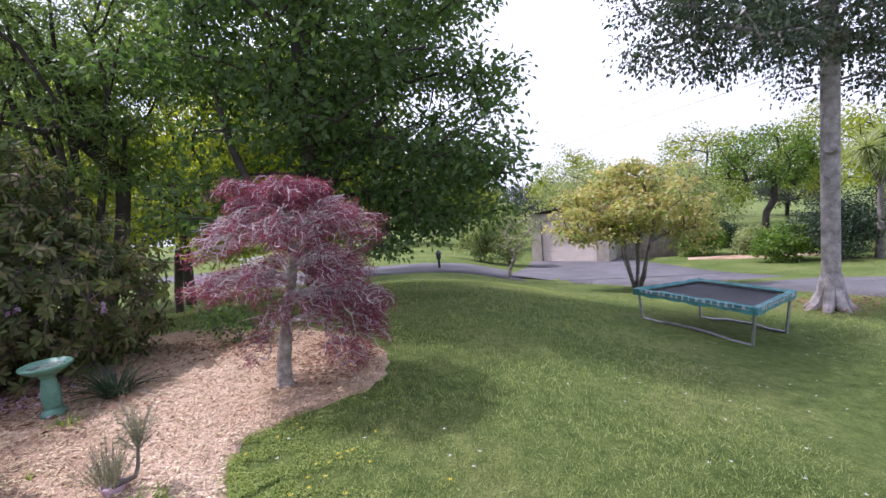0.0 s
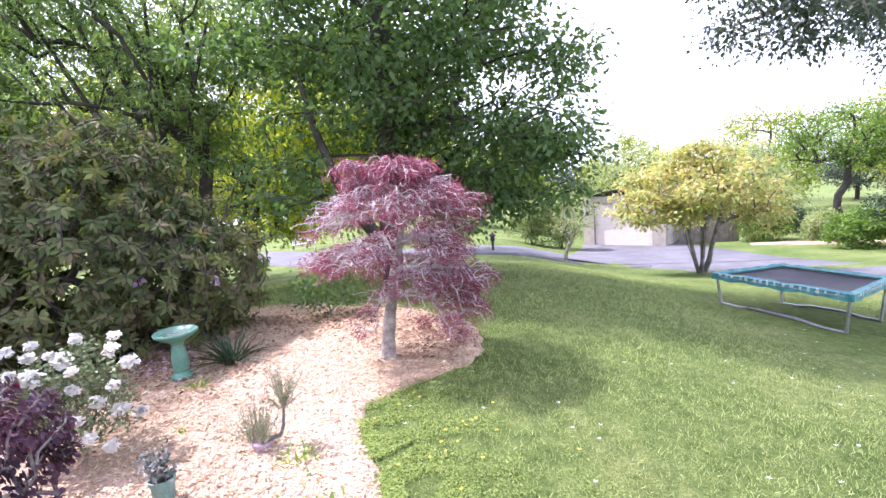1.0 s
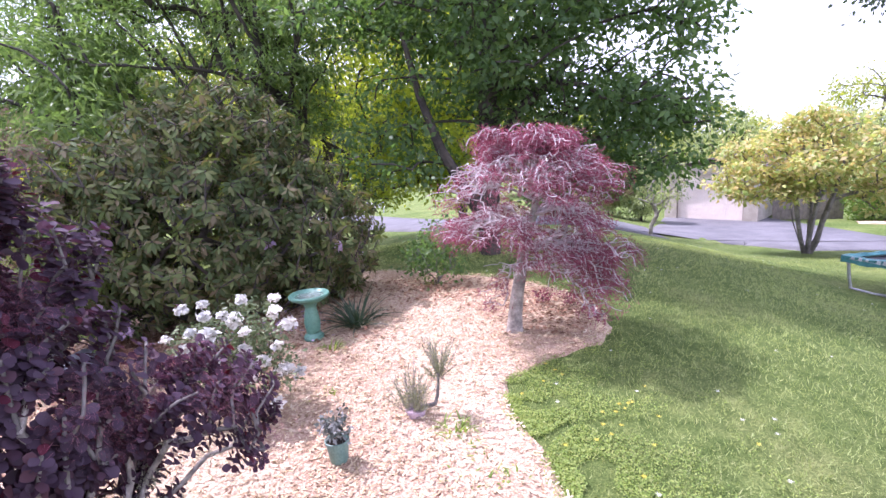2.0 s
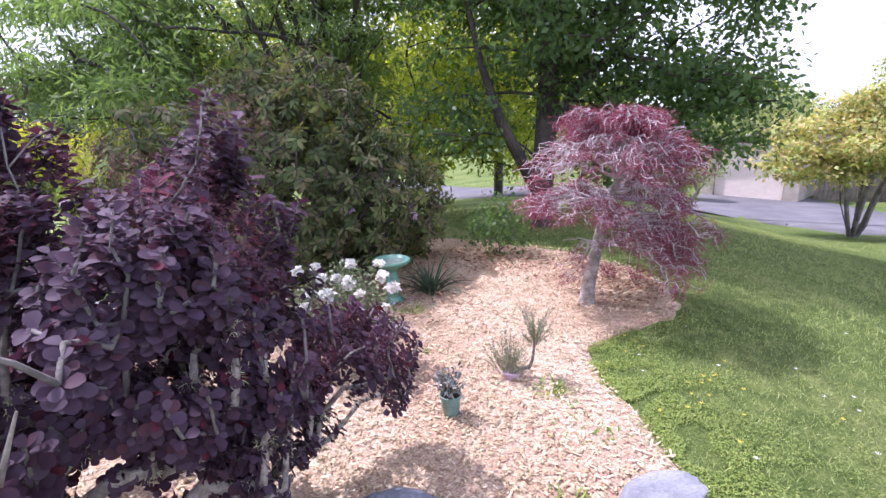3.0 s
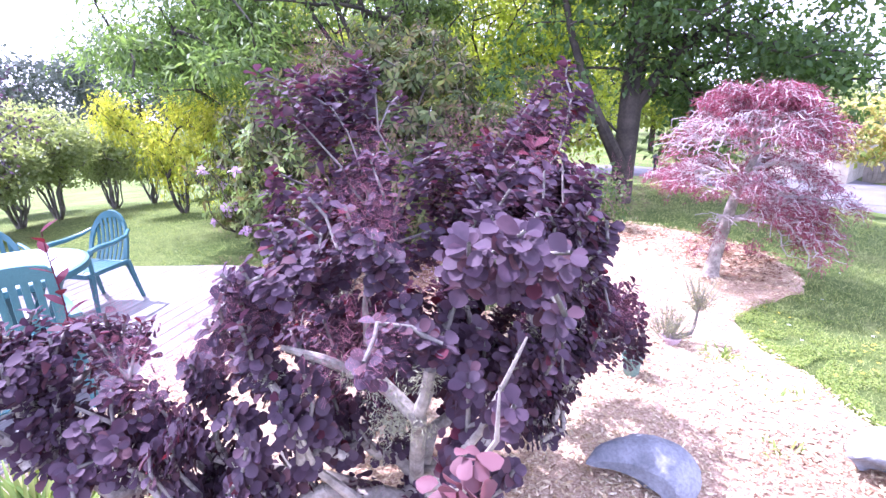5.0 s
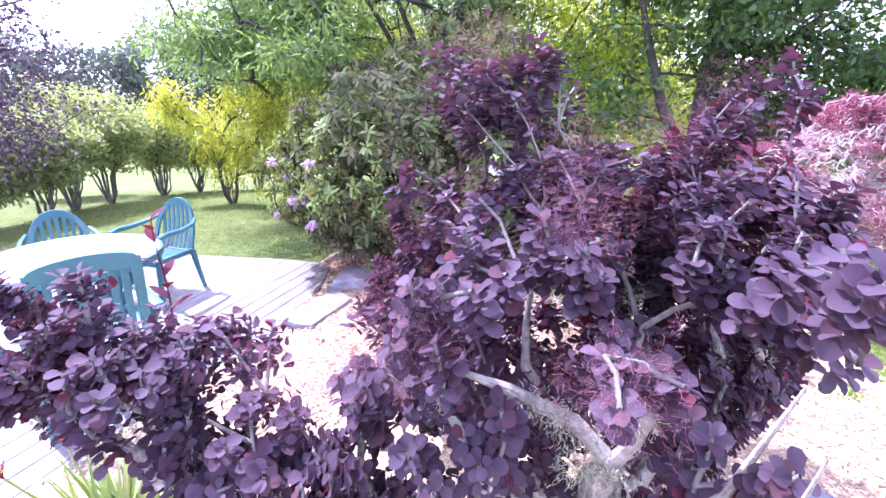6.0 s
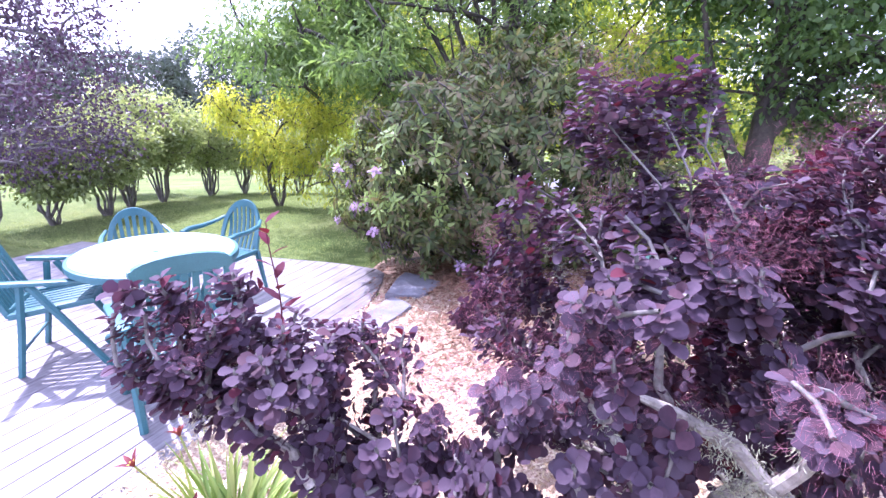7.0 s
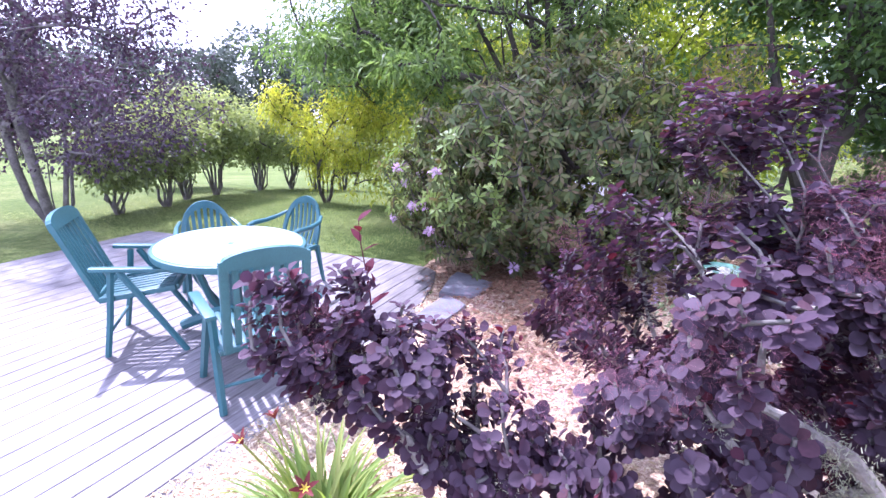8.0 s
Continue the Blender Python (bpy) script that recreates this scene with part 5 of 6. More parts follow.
    m = leafy("smoky_plumes", [(0.3, 0.1, 0.145), (0.38, 0.17, 0.22)], 0.35, 0.8)
    pick = rng.choice(np.where(c[:, 1] > -0.6)[0], 46, False)
    for k in pick:
        p, a, nn, s = cluster_leaves(rng, c[k:k + 1] + out[k:k + 1] * 0.06, 760, 0.055, 0.017, 0.0, 0.2, 0.9)
        under("plume", leaf_mesh("plume", leaf_shape(0.05, 1), p, a, nn, s, [m]), ob, "hazy pinkish flower plume", "stuff")
    # a wilted spray low at the front
    q = np.array([(0.36, -0.72, 0.98), (0.42, -0.7, 0.94), (0.32, -0.68, 0.93), (0.38, -0.66, 1.0)])
    p, a, nn, s = rosette_bush(rng, q, rng.normal(0, 0.5, q.shape) + (0, -0.5, -0.6), 9, 0.046, 0.6, 0.5)
    under("wilted_spray", leaf_mesh("wilted_spray", SHAPE_OVAL, p, a, nn, s, [M_WILT]), ob, "wilted pinkish drooping leaves")
    # crooked old limbs, crusted with lichen, in the open lower part
    for pts, rad in (([(0.02, -0.02, 0.15), (0.1, -0.2, 0.55), (0.15, -0.29, 0.78), (0.05, -0.29, 0.88), (-0.1, -0.33, 0.96), (-0.2, -0.36, 1.0)], [0.027, 0.024, 0.022, 0.02, 0.014, 0.007]),
                     ([(0.14, -0.28, 0.78), (0.18, -0.31, 0.88), (0.2, -0.33, 0.97)], [0.02, 0.017, 0.016]),
                     ([(0.02, -0.02, 0.1), (0.12, -0.2, 0.35), (0.2, -0.34, 0.62), (0.34, -0.4, 0.86), (0.44, -0.36, 1.1)], [0.028, 0.023, 0.017, 0.01, 0.003]),
                     ([(0.1, -0.15, 0.3), (-0.02, -0.34, 0.5), (-0.12, -0.4, 0.66), (-0.1, -0.48, 0.86)], [0.022, 0.017, 0.011, 0.003]),
                     ([(0.05, -0.1, 0.3), (-0.2, -0.28, 0.52), (-0.42, -0.36, 0.58), (-0.7, -0.4, 0.66), (-0.95, -0.44, 0.78)], [0.022, 0.017, 0.013, 0.009, 0.003]),
                     ([(0.2, -0.34, 0.62), (0.3, -0.44, 0.7), (0.33, -0.52, 0.82), (0.4, -0.53, 0.95), (0.41, -0.56, 1.1)], [0.014, 0.011, 0.009, 0.006, 0.002])):
        bm = bmesh.new()
        bm_tube(bm, pts, rad, 8)
        part("old_limb", bm, M_BARK_PALE, ob, "pale lichen-crusted crooked limb")
    # lichen tufts on the old stems
    thick = np.where((r > 0.0075) & (nodes[:, 2] > 0.2))[0]
    q = nodes[rng.choice(thick, 200)]
    crust = np.array([(0.12, -0.31, 0.8), (0.08, -0.31, 0.84), (0.03, -0.31, 0.88), (-0.04, -0.32, 0.92), (0.15, -0.3, 0.76), (0.19, -0.33, 0.93), (0.1, -0.3, 0.76), (0.06, -0.32, 0.8)])
    q = np.concatenate([q, np.repeat(crust, 3, 0) + rng.normal(0, 0.015, (24, 3))])
    p, a, nn, s = cluster_leaves(rng, q, 70, 0.018, 0.012, 0.3, 0.2, 1.0)
    lm = leafy("lichen", [(0.36, 0.36, 0.24), (0.46, 0.45, 0.32), (0.4, 0.4, 0.31)], 0.2, 0.9)
    under("lichen", leaf_mesh("lichen", leaf_shape(0.3, 1), p, a, nn, s, [lm]), ob, "pale grey-green lichen tufts")


smoke_bush()


# ---- trampoline ----
def trampoline():
    c = [(3.03, 7.3), (3.76, 5.95), (4.56, 6.5), (4.0, 7.55)]
    cx, cy = 3.84, 6.83
    ob = thing("trampoline", cx, cy, gz(cx, cy), "low rectangular trampoline with black mat and torn teal edge pads", "trampoline")
    z0 = gz(cx, cy)
    top = 0.52
    P = [Vector((x - cx, y - cy, 0)) for x, y in c]
    Z = Vector((0, 0, top))
    bm = bmesh.new()
    ring = [p * 1.1 + Z for p in P]
    loop = []
    for k in range(4):
        a, b = ring[k], ring[(k + 1) % 4]
        for u in np.linspace(0.04, 0.96, 8):
            loop.append(a.lerp(b, u))
    bm_tube(bm, [*loop, loop[0]], 0.022, 8, False)
    part("frame", bm, M_STEEL, ob)
    bm = bmesh.new()
    inner = [p * 1.0 + Z * 1.0 for p in P]
    rows = []
    for i in range(9):
        rows.append([])
        for j in range(9):
            u, v = i / 8, j / 8
            q = inner[0].lerp(inner[1], u).lerp(inner[3].lerp(inner[2], u), v)
            q.z -= 0.05 * math.sin(math.pi * u) * math.sin(math.pi * v)
            rows[-1].append(bm.verts.new(q))
    for i in range(8):
        for j in range(8):
            bm.faces.new((rows[i][j], rows[i + 1][j], rows[i + 1][j + 1], rows[i][j + 1]))
    bmesh.ops.solidify(bm, geom=bm.faces[:], thickness=0.006)
    part("mat", bm, M_MAT, ob)
    rng = random.Random(4)
    for k in range(4):
        bm = bmesh.new()
        a0, b0 = P[k] * 1.14, P[(k + 1) % 4] * 1.14
        a1, b1 = P[k] * 0.99, P[(k + 1) % 4] * 0.99
        prev = None
        n = 22
        for i in range(n + 1):
            u = i / n
            sag = 0.005 * math.sin(u * 31 + k) + rng.uniform(-0.006, 0.006)
            o, q = a0.lerp(b0, u), a1.lerp(b1, u)
            hem = o + (o - q) * 0.02
            row = [bm.verts.new((hem.x, hem.y, top - 0.05 + sag * 1.5)), bm.verts.new((o.x, o.y, top + 0.035 + sag)), bm.verts.new(((o + q) / 2 + Vector((0, 0, top + 0.05 + sag)))[:]), bm.verts.new((q.x, q.y, top + 0.022))]
            if prev:
                for j in range(3):
                    bm.faces.new((prev[j], prev[j + 1], row[j + 1], row[j]))
            prev = row
        bmesh.ops.recalc_face_normals(bm, faces=bm.faces)
        bmesh.ops.solidify(bm, geom=bm.faces[:], thickness=0.012)
        pad = part("edge_pad", bm, M_PAD, ob, "faded teal vinyl edge pad")
        if k in (0, 1):
            bm = bmesh.new()
            for i in range(16):
                u = 0.08 + 0.055 * i + rng.uniform(-0.012, 0.012)
                o = a0.lerp(b0, u)
                d = (b0 - a0).normalized()
                out = (a0 - a1).normalized() * 0.012
                w, h = rng.uniform(0.014, 0.03), rng.uniform(0.02, 0.045)
                v = [bm.verts.new(o + out + d * sx * w + Vector((0, 0, top + 0.02 + sz * h))) for sx, sz in ((-1, -0.6), (0.6, -0.9), (1, 0.5), (-0.5, 0.7))]
                bm.faces.new(v)
            bmesh.ops.solidify(bm, geom=bm.faces[:], thickness=0.008)
            tagged(part("torn_foam", bm, M_WHITE, pad, smooth=False), "torn white foam showing through the vinyl", kind="stuff")
    feet = []
    for p in P:
        q = p * 1.0
        gzz = gz(cx + q.x, cy + q.y) - z0
        feet.append(Vector((q.x, q.y, gzz + 0.02)))
        bm = bmesh.new()
        bm_tube(bm, [(p * 1.06 + Z)[:], (p * 1.03 + Z * 0.5)[:], feet[-1][:]], 0.02, 8)
        part("leg", bm, M_STEEL, ob)
    for a, b in ((0, 1), (2, 3)):
        bm = bmesh.new()
        pts = [feet[a].lerp(feet[b], u) for u in np.linspace(0, 1, 7)]
        for k, q in enumerate(pts):
            q.z = gz(cx + q.x, cy + q.y) - z0 + 0.03 + (0.03 if 2 <= k <= 4 else 0)
        bm_tube(bm, [q[:] for q in pts], 0.02, 8)
        part("ground_bar", bm, M_STEEL, ob)


trampoline()


# ---- garage ----
def garage():
    x, y = 6.3, 23.3
    ob = thing("garage", x, y, gz(x, y), "beige garage with a wide cream door and shallow gable roof", "garage", rz=-35)
    ob.scale = (0.95, 0.95, 0.93)
    W, L, H = 3.9, 6.0, 2.5
    for name, c, s in (("front_wall_left", (-1.68, 0.0, H / 2), (0.55, 0.2, H)), ("front_wall_right", (1.68, 0.0, H / 2), (0.55, 0.2, H)), ("lintel", (0, 0.0, 2.32), (2.81, 0.2, 0.36)),
                       ("side_wall", (-1.85, 3.1, H / 2), (0.2, 6.0, H)), ("side_wall", (1.85, 3.1, H / 2), (0.2, 6.0, H)), ("rear_wall", (0, 6.2, H / 2), (3.9, 0.2, H))):
        bm = bmesh.new()
        bm_box(bm, c, s)
        part("wall", bm, M_WALL, ob, smooth=False)
    for k in range(8):
        bm = bmesh.new()
        bm_box(bm, (0, 0.06, 0.135 + k * 0.265), (2.79, 0.04, 0.262), bevel=0.003)
        part("door_panel", bm, M_DOOR, ob, "cream sectional garage door panel", False)
    for s in (-1, 1):
        bm = bmesh.new()
        bm_box(bm, (s * 1.42, -0.03, 1.07), (0.08, 0.12, 2.14), bevel=0.01)
        part("door_post", bm, M_TIMBER, ob)
    for s in (-1, 1):
        bm = bmesh.new()
        v = [bm.verts.new(c) for c in ((0, -0.3, 2.86), (s * 2.2, -0.3, 2.44), (s * 2.2, 6.7, 2.44), (0, 6.7, 2.86))]
        bm.faces.new(v)
        bmesh.ops.solidify(bm, geom=bm.faces[:], thickness=0.08)
        part("roof", bm, M_ROOF, ob, smooth=False)
    bm = bmesh.new()
    v = [bm.verts.new(c) for c in ((-1.95, -0.02, 2.5), (1.95, -0.02, 2.5), (0, -0.02, 2.8))]
    bm.faces.new(v)
    bmesh.ops.solidify(bm, geom=bm.faces[:], thickness=-0.1)
    part("gable", bm, M_TIMBER, ob, smooth=False)


garage()


def board_fence():
    ob = thing("board_fence", 8.9, 22.9, gz(8.9, 22.9), "dark weathered upright board fence beside the garage", "fence", rz=-8)
    for k in range(16):
        bm = bmesh.new()
        bm_box(bm, (-0.2 + k * 0.155, 0, 0.68), (0.145, 0.03, 1.36), bevel=0.004)
        part("board", bm, M_TIMBER, ob)
    bm = bmesh.new()
    bm_box(bm, (0.95, 0.04, 1.1), (2.5, 0.05, 0.08))
    part("rail", bm, M_TIMBER, ob)


board_fence()


def post_lantern(x, y):
    ob = thing("post_lantern", x, y, gz(x, y), "dark post lantern on the grass beyond the drive", "lantern")
    bm = bmesh.new()
    bm_tube(bm, [(0, 0, -0.1), (0, 0, 0.34)], 0.045, 8)
    part("post", bm, M_BLACK, ob)
    bm = bmesh.new()
    bm_lathe(bm, [(0.06, 0.34), (0.085, 0.36), (0.075, 0.52), (0.07, 0.53)], 8)
    part("housing", bm, M_BLACK, ob)
    bm = bmesh.new()
    bm_lathe(bm, [(0.14, 0.53), (0.13, 0.55), (0.03, 0.64), (0.02, 0.66)], 8)
    part("cap", bm, M_BLACK, ob)


post_lantern(0.14, 17.4)


def white_bench(x, y, rz):
    ob = thing("garden_bench", x, y, gz(x, y), "low white slatted bench far across the grass", "bench", rz=rz)
    for k in range(4):
        bm = bmesh.new()
        bm_box(bm, (0, -0.18 + k * 0.12, 0.42), (1.5, 0.1, 0.035), bevel=0.006)
        part("seat_slat", bm, M_WHITE, ob)
    for sx in (-0.65, 0.65):
        for sy in (-0.16, 0.16):
            bm = bmesh.new()
            bm_box(bm, (sx, sy, 0.2), (0.07, 0.06, 0.4), bevel=0.006)
            part("leg", bm, M_WHITE, ob)
    for k in range(2):
        bm = bmesh.new()
        bm_box(bm, (0, 0.24, 0.58 + k * 0.14), (1.5, 0.03, 0.1), bevel=0.006)
        part("back_slat", bm, M_WHITE, ob)


white_bench(-12.0, 32.5, 20)


# ---- trees ----
def T(x, y, dz=0.0):
    return (x, y, gz(x, y) + dz)


oak = tree("broadleaf_tree", T(-1.65, 7.4), [(0, 0, -0.1), (0.0, 0, 0.4), (0.02, 0.02, 0.9), (0.05, 0.1, 1.6), (0.1, 0.15, 2.6), (0.1, 0.2, 3.8), (0.0, 0.3, 5.2)],
     [(0.1, 0.4, 4.4, 2.5, 2.3, 2.4), (1.5, 0.4, 2.5, 1.5, 1.6, 1.2), (1.5, 0.5, 5.0, 1.3, 1.3, 1.8), (2.3, 0.5, 2.3, 0.9, 0.9, 0.8), (-0.5, 0.6, 3.9, 1.3, 1.6, 1.1), (0.4, -0.8, 3.3, 1.0, 0.7, 1.0), (-0.2, 0.6, 6.2, 2.4, 2.3, 2.0), (1.3, 1.0, 1.9, 1.6, 1.5, 0.85), (2.0, 0.4, 1.5, 1.0, 1.0, 0.75), (1.2, 0.3, 1.2, 0.9, 0.9, 0.5), (-1.2, -0.4, 1.6, 0.8, 0.7, 0.45)],
     "large dark green broadleaf tree with low drooping limbs", "tree", M_OAK, M_BARK_DARK, 71, 690, 72, 0.22, 0.1, SHAPE_DIAMOND, 0.16, 0.006, 0.35, 0.35, 0.5, "", 0.6, 0.45, 9, 2, 60, 0.5)
# the lobe at (-1.4, -3.6, 6.0) is unseen, added to shade rhododendron and mulch
feathery = tree("feathery_tree", T(-5.7, 8.6), [(0, 0, -0.1), (0.03, 0, 0.5)],
     [(-0.9, -0.3, 3.6, 2.8, 2.4, 1.9), (-2.9, -0.6, 2.7, 1.7, 1.6, 1.1), (-3.5, -0.4, 4.2, 1.7, 1.6, 1.2), (-0.3, 0.2, 5.4, 2.8, 2.4, 1.6), (0.6, -0.6, 3.7, 1.2, 1.2, 0.9), (-1.9, 0.4, 4.8, 2.2, 1.8, 1.4), (-1.4, -3.6, 6.0, 1.4, 1.2, 0.8), (-2.5, -2.3, 3.2, 1.3, 1.2, 1.1), (-1.5, -3.4, 2.9, 1.1, 1.0, 0.8)],
     "tall feathery fresh-green tree with dark spreading limbs", "tree", M_ROBINIA, M_BARK_DARK, 72, 470, 110, 0.24, 0.125, SHAPE_NARROW, 0.17, 0.008, 0.4, 0.5, 0.6, "", 0.55, 0.45, 8, 0, 90, 0.4, None, 6)
for pts, rad in (([(-0.05, -0.1, 0.55), (-0.25, -0.3, 0.95), (-0.55, -0.45, 1.55), (-0.8, -0.45, 2.3), (-1.0, -0.3, 3.1)], [0.11, 0.09, 0.07, 0.05, 0.03]), ([(0.05, 0.1, 1.3), (0.5, 0.0, 2.0), (1.2, 0.1, 2.6)], [0.1, 0.08, 0.04])):
    bm = bmesh.new()
    bm_tube(bm, pts, rad, 9)
    part("limb", bm, M_BARK_DARK, oak)
for a, reach, top in ((-2.9, 1.9, 4.4), (-2.4, 1.5, 4.9), (-1.9, 1.2, 5.2), (-1.4, 1.1, 4.8), (-0.9, 1.3, 5.0), (-0.4, 1.6, 4.5)):
    cx, cy = math.cos(a), math.sin(a)
    bm = bmesh.new()
    bm_tube(bm, [(0.02 * cx, 0.02 * cy, 0.35), (0.16 * reach * cx, 0.16 * reach * cy, 0.28 * top), (0.36 * reach * cx + 0.06, 0.36 * reach * cy, 0.52 * top), (0.68 * reach * cx - 0.05, 0.68 * reach * cy, 0.78 * top), (reach * cx, reach * cy, top)], [0.085, 0.07, 0.055, 0.038, 0.018], 8)
    part("limb", bm, M_BARK_DARK, feathery)
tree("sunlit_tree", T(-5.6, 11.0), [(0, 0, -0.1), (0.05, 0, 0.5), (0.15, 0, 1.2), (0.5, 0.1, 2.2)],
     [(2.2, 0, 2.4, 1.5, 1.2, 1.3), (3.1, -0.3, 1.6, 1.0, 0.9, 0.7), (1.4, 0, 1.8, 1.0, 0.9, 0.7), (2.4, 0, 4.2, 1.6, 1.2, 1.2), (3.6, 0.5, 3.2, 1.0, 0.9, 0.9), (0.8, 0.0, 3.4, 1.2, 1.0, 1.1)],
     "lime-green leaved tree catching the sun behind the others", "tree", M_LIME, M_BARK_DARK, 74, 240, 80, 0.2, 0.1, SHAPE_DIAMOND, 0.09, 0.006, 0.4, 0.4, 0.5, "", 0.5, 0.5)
tree("golden_tree", T(-9.8, 7.5), [(0, 0, -0.1), (0.05, 0, 0.8), (0.1, 0.1, 1.5)],
     [(-1.0, -0.3, 1.85, 0.38, 0.36, 0.3), (-0.55, -0.1, 1.35, 0.3, 0.3, 0.5), (0.0, -0.2, 1.0, 0.36, 0.36, 0.6), (0.65, -0.1, 0.9, 0.36, 0.4, 0.6), (1.3, 0.1, 1.0, 0.45, 0.4, 0.6), (0.3, 0.2, 1.85, 0.7, 0.5, 0.3), (1.1, 0.1, 1.7, 0.5, 0.4, 0.35)],
     "small golden-yellow leaved tree with drooping sprays in sun", "tree", M_GOLD, M_BARK_DARK, 73, 150, 62, 0.1, 0.1, SHAPE_NARROW, 0.05, 0.005, 0.3, 1.0, 0.4, "", 0.4, 0.5, 7, 1, 0, 1.7, None, 4)
for k, (x, y, h, w, mat) in enumerate([(-10.5, 13.0, 6.5, 2.4, M_WOOD_LEAF), (-3.5, 17.0, 9.0, 2.8, M_WOOD_LEAF), (-12.5, 17, 8.5, 3.0, M_WOOD_LEAF), (-7.6, 15.5, 9.0, 2.8, M_WOOD_LEAF)]):
    tree("woodland_tree", T(x, y), [(0, 0, -0.1), (0.05, 0, 0.25 * h), (0.1, 0.1, 0.5 * h), (0.0, 0.1, 0.72 * h)],
         [(0, 0, 0.66 * h, w, w, 0.3 * h), (0.8, -0.5, 0.4 * h, w * 0.8, w * 0.8, 0.2 * h), (-0.8, 0.3, 0.45 * h, w * 0.8, w * 0.8, 0.22 * h)],
         "tall leafy green woodland tree behind the garden", "tree", mat, M_BARK_DARK, 80 + k, 200, 75, 0.34, 0.125, SHAPE_DIAMOND, 0.16, 0.008, 0.6, 0.3, 0.5, "woodland trees", 0.5, 0.35)

tree("amber_maple", T(5.44, 13.45), [(0, 0, -0.1), (0.02, 0, 0.35), (0.05, 0, 0.6)],
     [(-0.3, 0, 2.35, 1.5, 1.4, 0.85), (-1.3, -0.2, 1.85, 0.8, 0.9, 0.5), (1.1, 0.1, 1.9, 0.9, 0.9, 0.6), (0.1, -0.2, 3.0, 1.0, 0.9, 0.45), (-0.7, -0.6, 1.7, 0.6, 0.6, 0.35), (1.3, -0.3, 1.4, 0.6, 0.6, 0.35), (-1.2, 0, 2.6, 0.7, 0.7, 0.4)],
     "multi-stemmed maple with amber and lime spring leaves", "tree", M_MAPLE_GOLD, M_BARK, 91, 210, 46, 0.17, 0.125, SHAPE_DIAMOND, 0.1, 0.006, 0.3, 0.3, 1.0, "", 0.55, 0.6, 8, 1, 40, 0.3, None, 7)
tree("pale_sapling", T(2.3, 15.7), [(0, 0, -0.1), (0.05, 0, 0.3), (0.2, 0, 0.6)],
     [(0.3, 0, 1.5, 0.9, 0.7, 0.6), (0.2, 0, 1.1, 0.6, 0.5, 0.4)],
     "small sparse sapling with pale crooked stem", "tree", M_HEDGE, M_BARK_PALE, 92, 50, 16, 0.12, 0.08, None, 0.06, 0.005, 0.25)

# tall tree by the drive
tall = tree("tall_grey_tree", T(6.2, 7.8), [(0, 0, -0.1), (0.0, 0, 0.15), (0.0, 0, 0.5), (-0.02, 0, 1.5), (-0.04, 0.0, 2.8), (-0.06, 0.0, 4.2), (-0.2, 0, 6.0)],
     [(-1.4, -0.6, 4.6, 1.9, 1.9, 0.95), (0.6, 0.4, 4.9, 2.0, 2.0, 1.4), (-0.8, 0, 6.2, 2.4, 2.2, 1.6), (-1.8, -0.7, 4.2, 0.9, 1.0, 0.7), (0.9, -0.2, 3.7, 0.9, 0.9, 0.7)],
     "tall grey-trunked tree with blue-green hanging foliage", "tree", M_BLUEGREEN, M_BARK_ASH, 93, 330, 115, 0.2, 0.08, SHAPE_DIAMOND, 0.125, 0.006, 0.4, 0.6, 0.4, "", 0.5, 0.4, 14, 4, 0, 0.7)
bm = bmesh.new()
bm_tube(bm, [(0.0, -0.02, 2.42), (-0.1, -0.1, 2.47), (-0.16, -0.15, 2.5)], [0.1, 0.085, 0.09], 12)
part("branch_stub", bm, M_BARK_ASH, tall, "sawn-off branch stub with a callused rim")
for k in range(7):
    a = k * 0.9 + 0.3
    bm = bmesh.new()
    bm_tube(bm, [(0.05 * math.cos(a), 0.05 * math.sin(a), 0.55), (0.11 * math.cos(a), 0.11 * math.sin(a), 0.25), (0.2 * math.cos(a), 0.2 * math.sin(a), 0.06), (0.36 * math.cos(a), 0.36 * math.sin(a), -0.06)], [0.09, 0.09, 0.08, 0.05], 8)
    part("root", bm, M_BARK_ASH, tall)


def cabbage_tree(x, y):
    """A bare stem that forks, each fork with a head of sword leaves."""
    rng = np.random.default_rng(96)
    ob = thing("cabbage_tree", x, y, gz(x, y), "tall cabbage tree with heads of sword-shaped leaves", "tree")
    heads = np.array([(-0.5, 0, 3.7), (0.3, 0.2, 4.1), (-0.1, -0.2, 3.3), (0.6, 0, 3.4)])
    bm = bmesh.new()
    bm_tube(bm, [(0, 0, -0.1), (0.03, 0, 1.0), (0, 0, 2.0), (0.02, 0, 2.6)], [0.14, 0.11, 0.1, 0.09], 10)
    part("trunk", bm, M_BARK, ob)
    for h in heads:
        bm = bmesh.new()
        bm_tube(bm, [(0.02, 0, 2.5), (h[0] * 0.7, h[1] * 0.7, 2.5 + (h[2] - 2.5) * 0.5), tuple(h)], [0.08, 0.06, 0.05], 8)
        part("limb", bm, M_BARK, ob)
        d = unit(rng.normal(0, 1, (140, 3)) + (0, 0, 0.25))
        under("leaf_head", leaf_mesh("leaf_head", leaf_shape(0.035, 3, 0.2, 0.35), np.repeat(h[None], 140, 0), d, rng.normal(0, 0.3, (140, 3)) + (0, 0, 1), rng.uniform(0.6, 0.85, 140), [M_HEDGE]), ob)


cabbage_tree(15.0, 16.6)

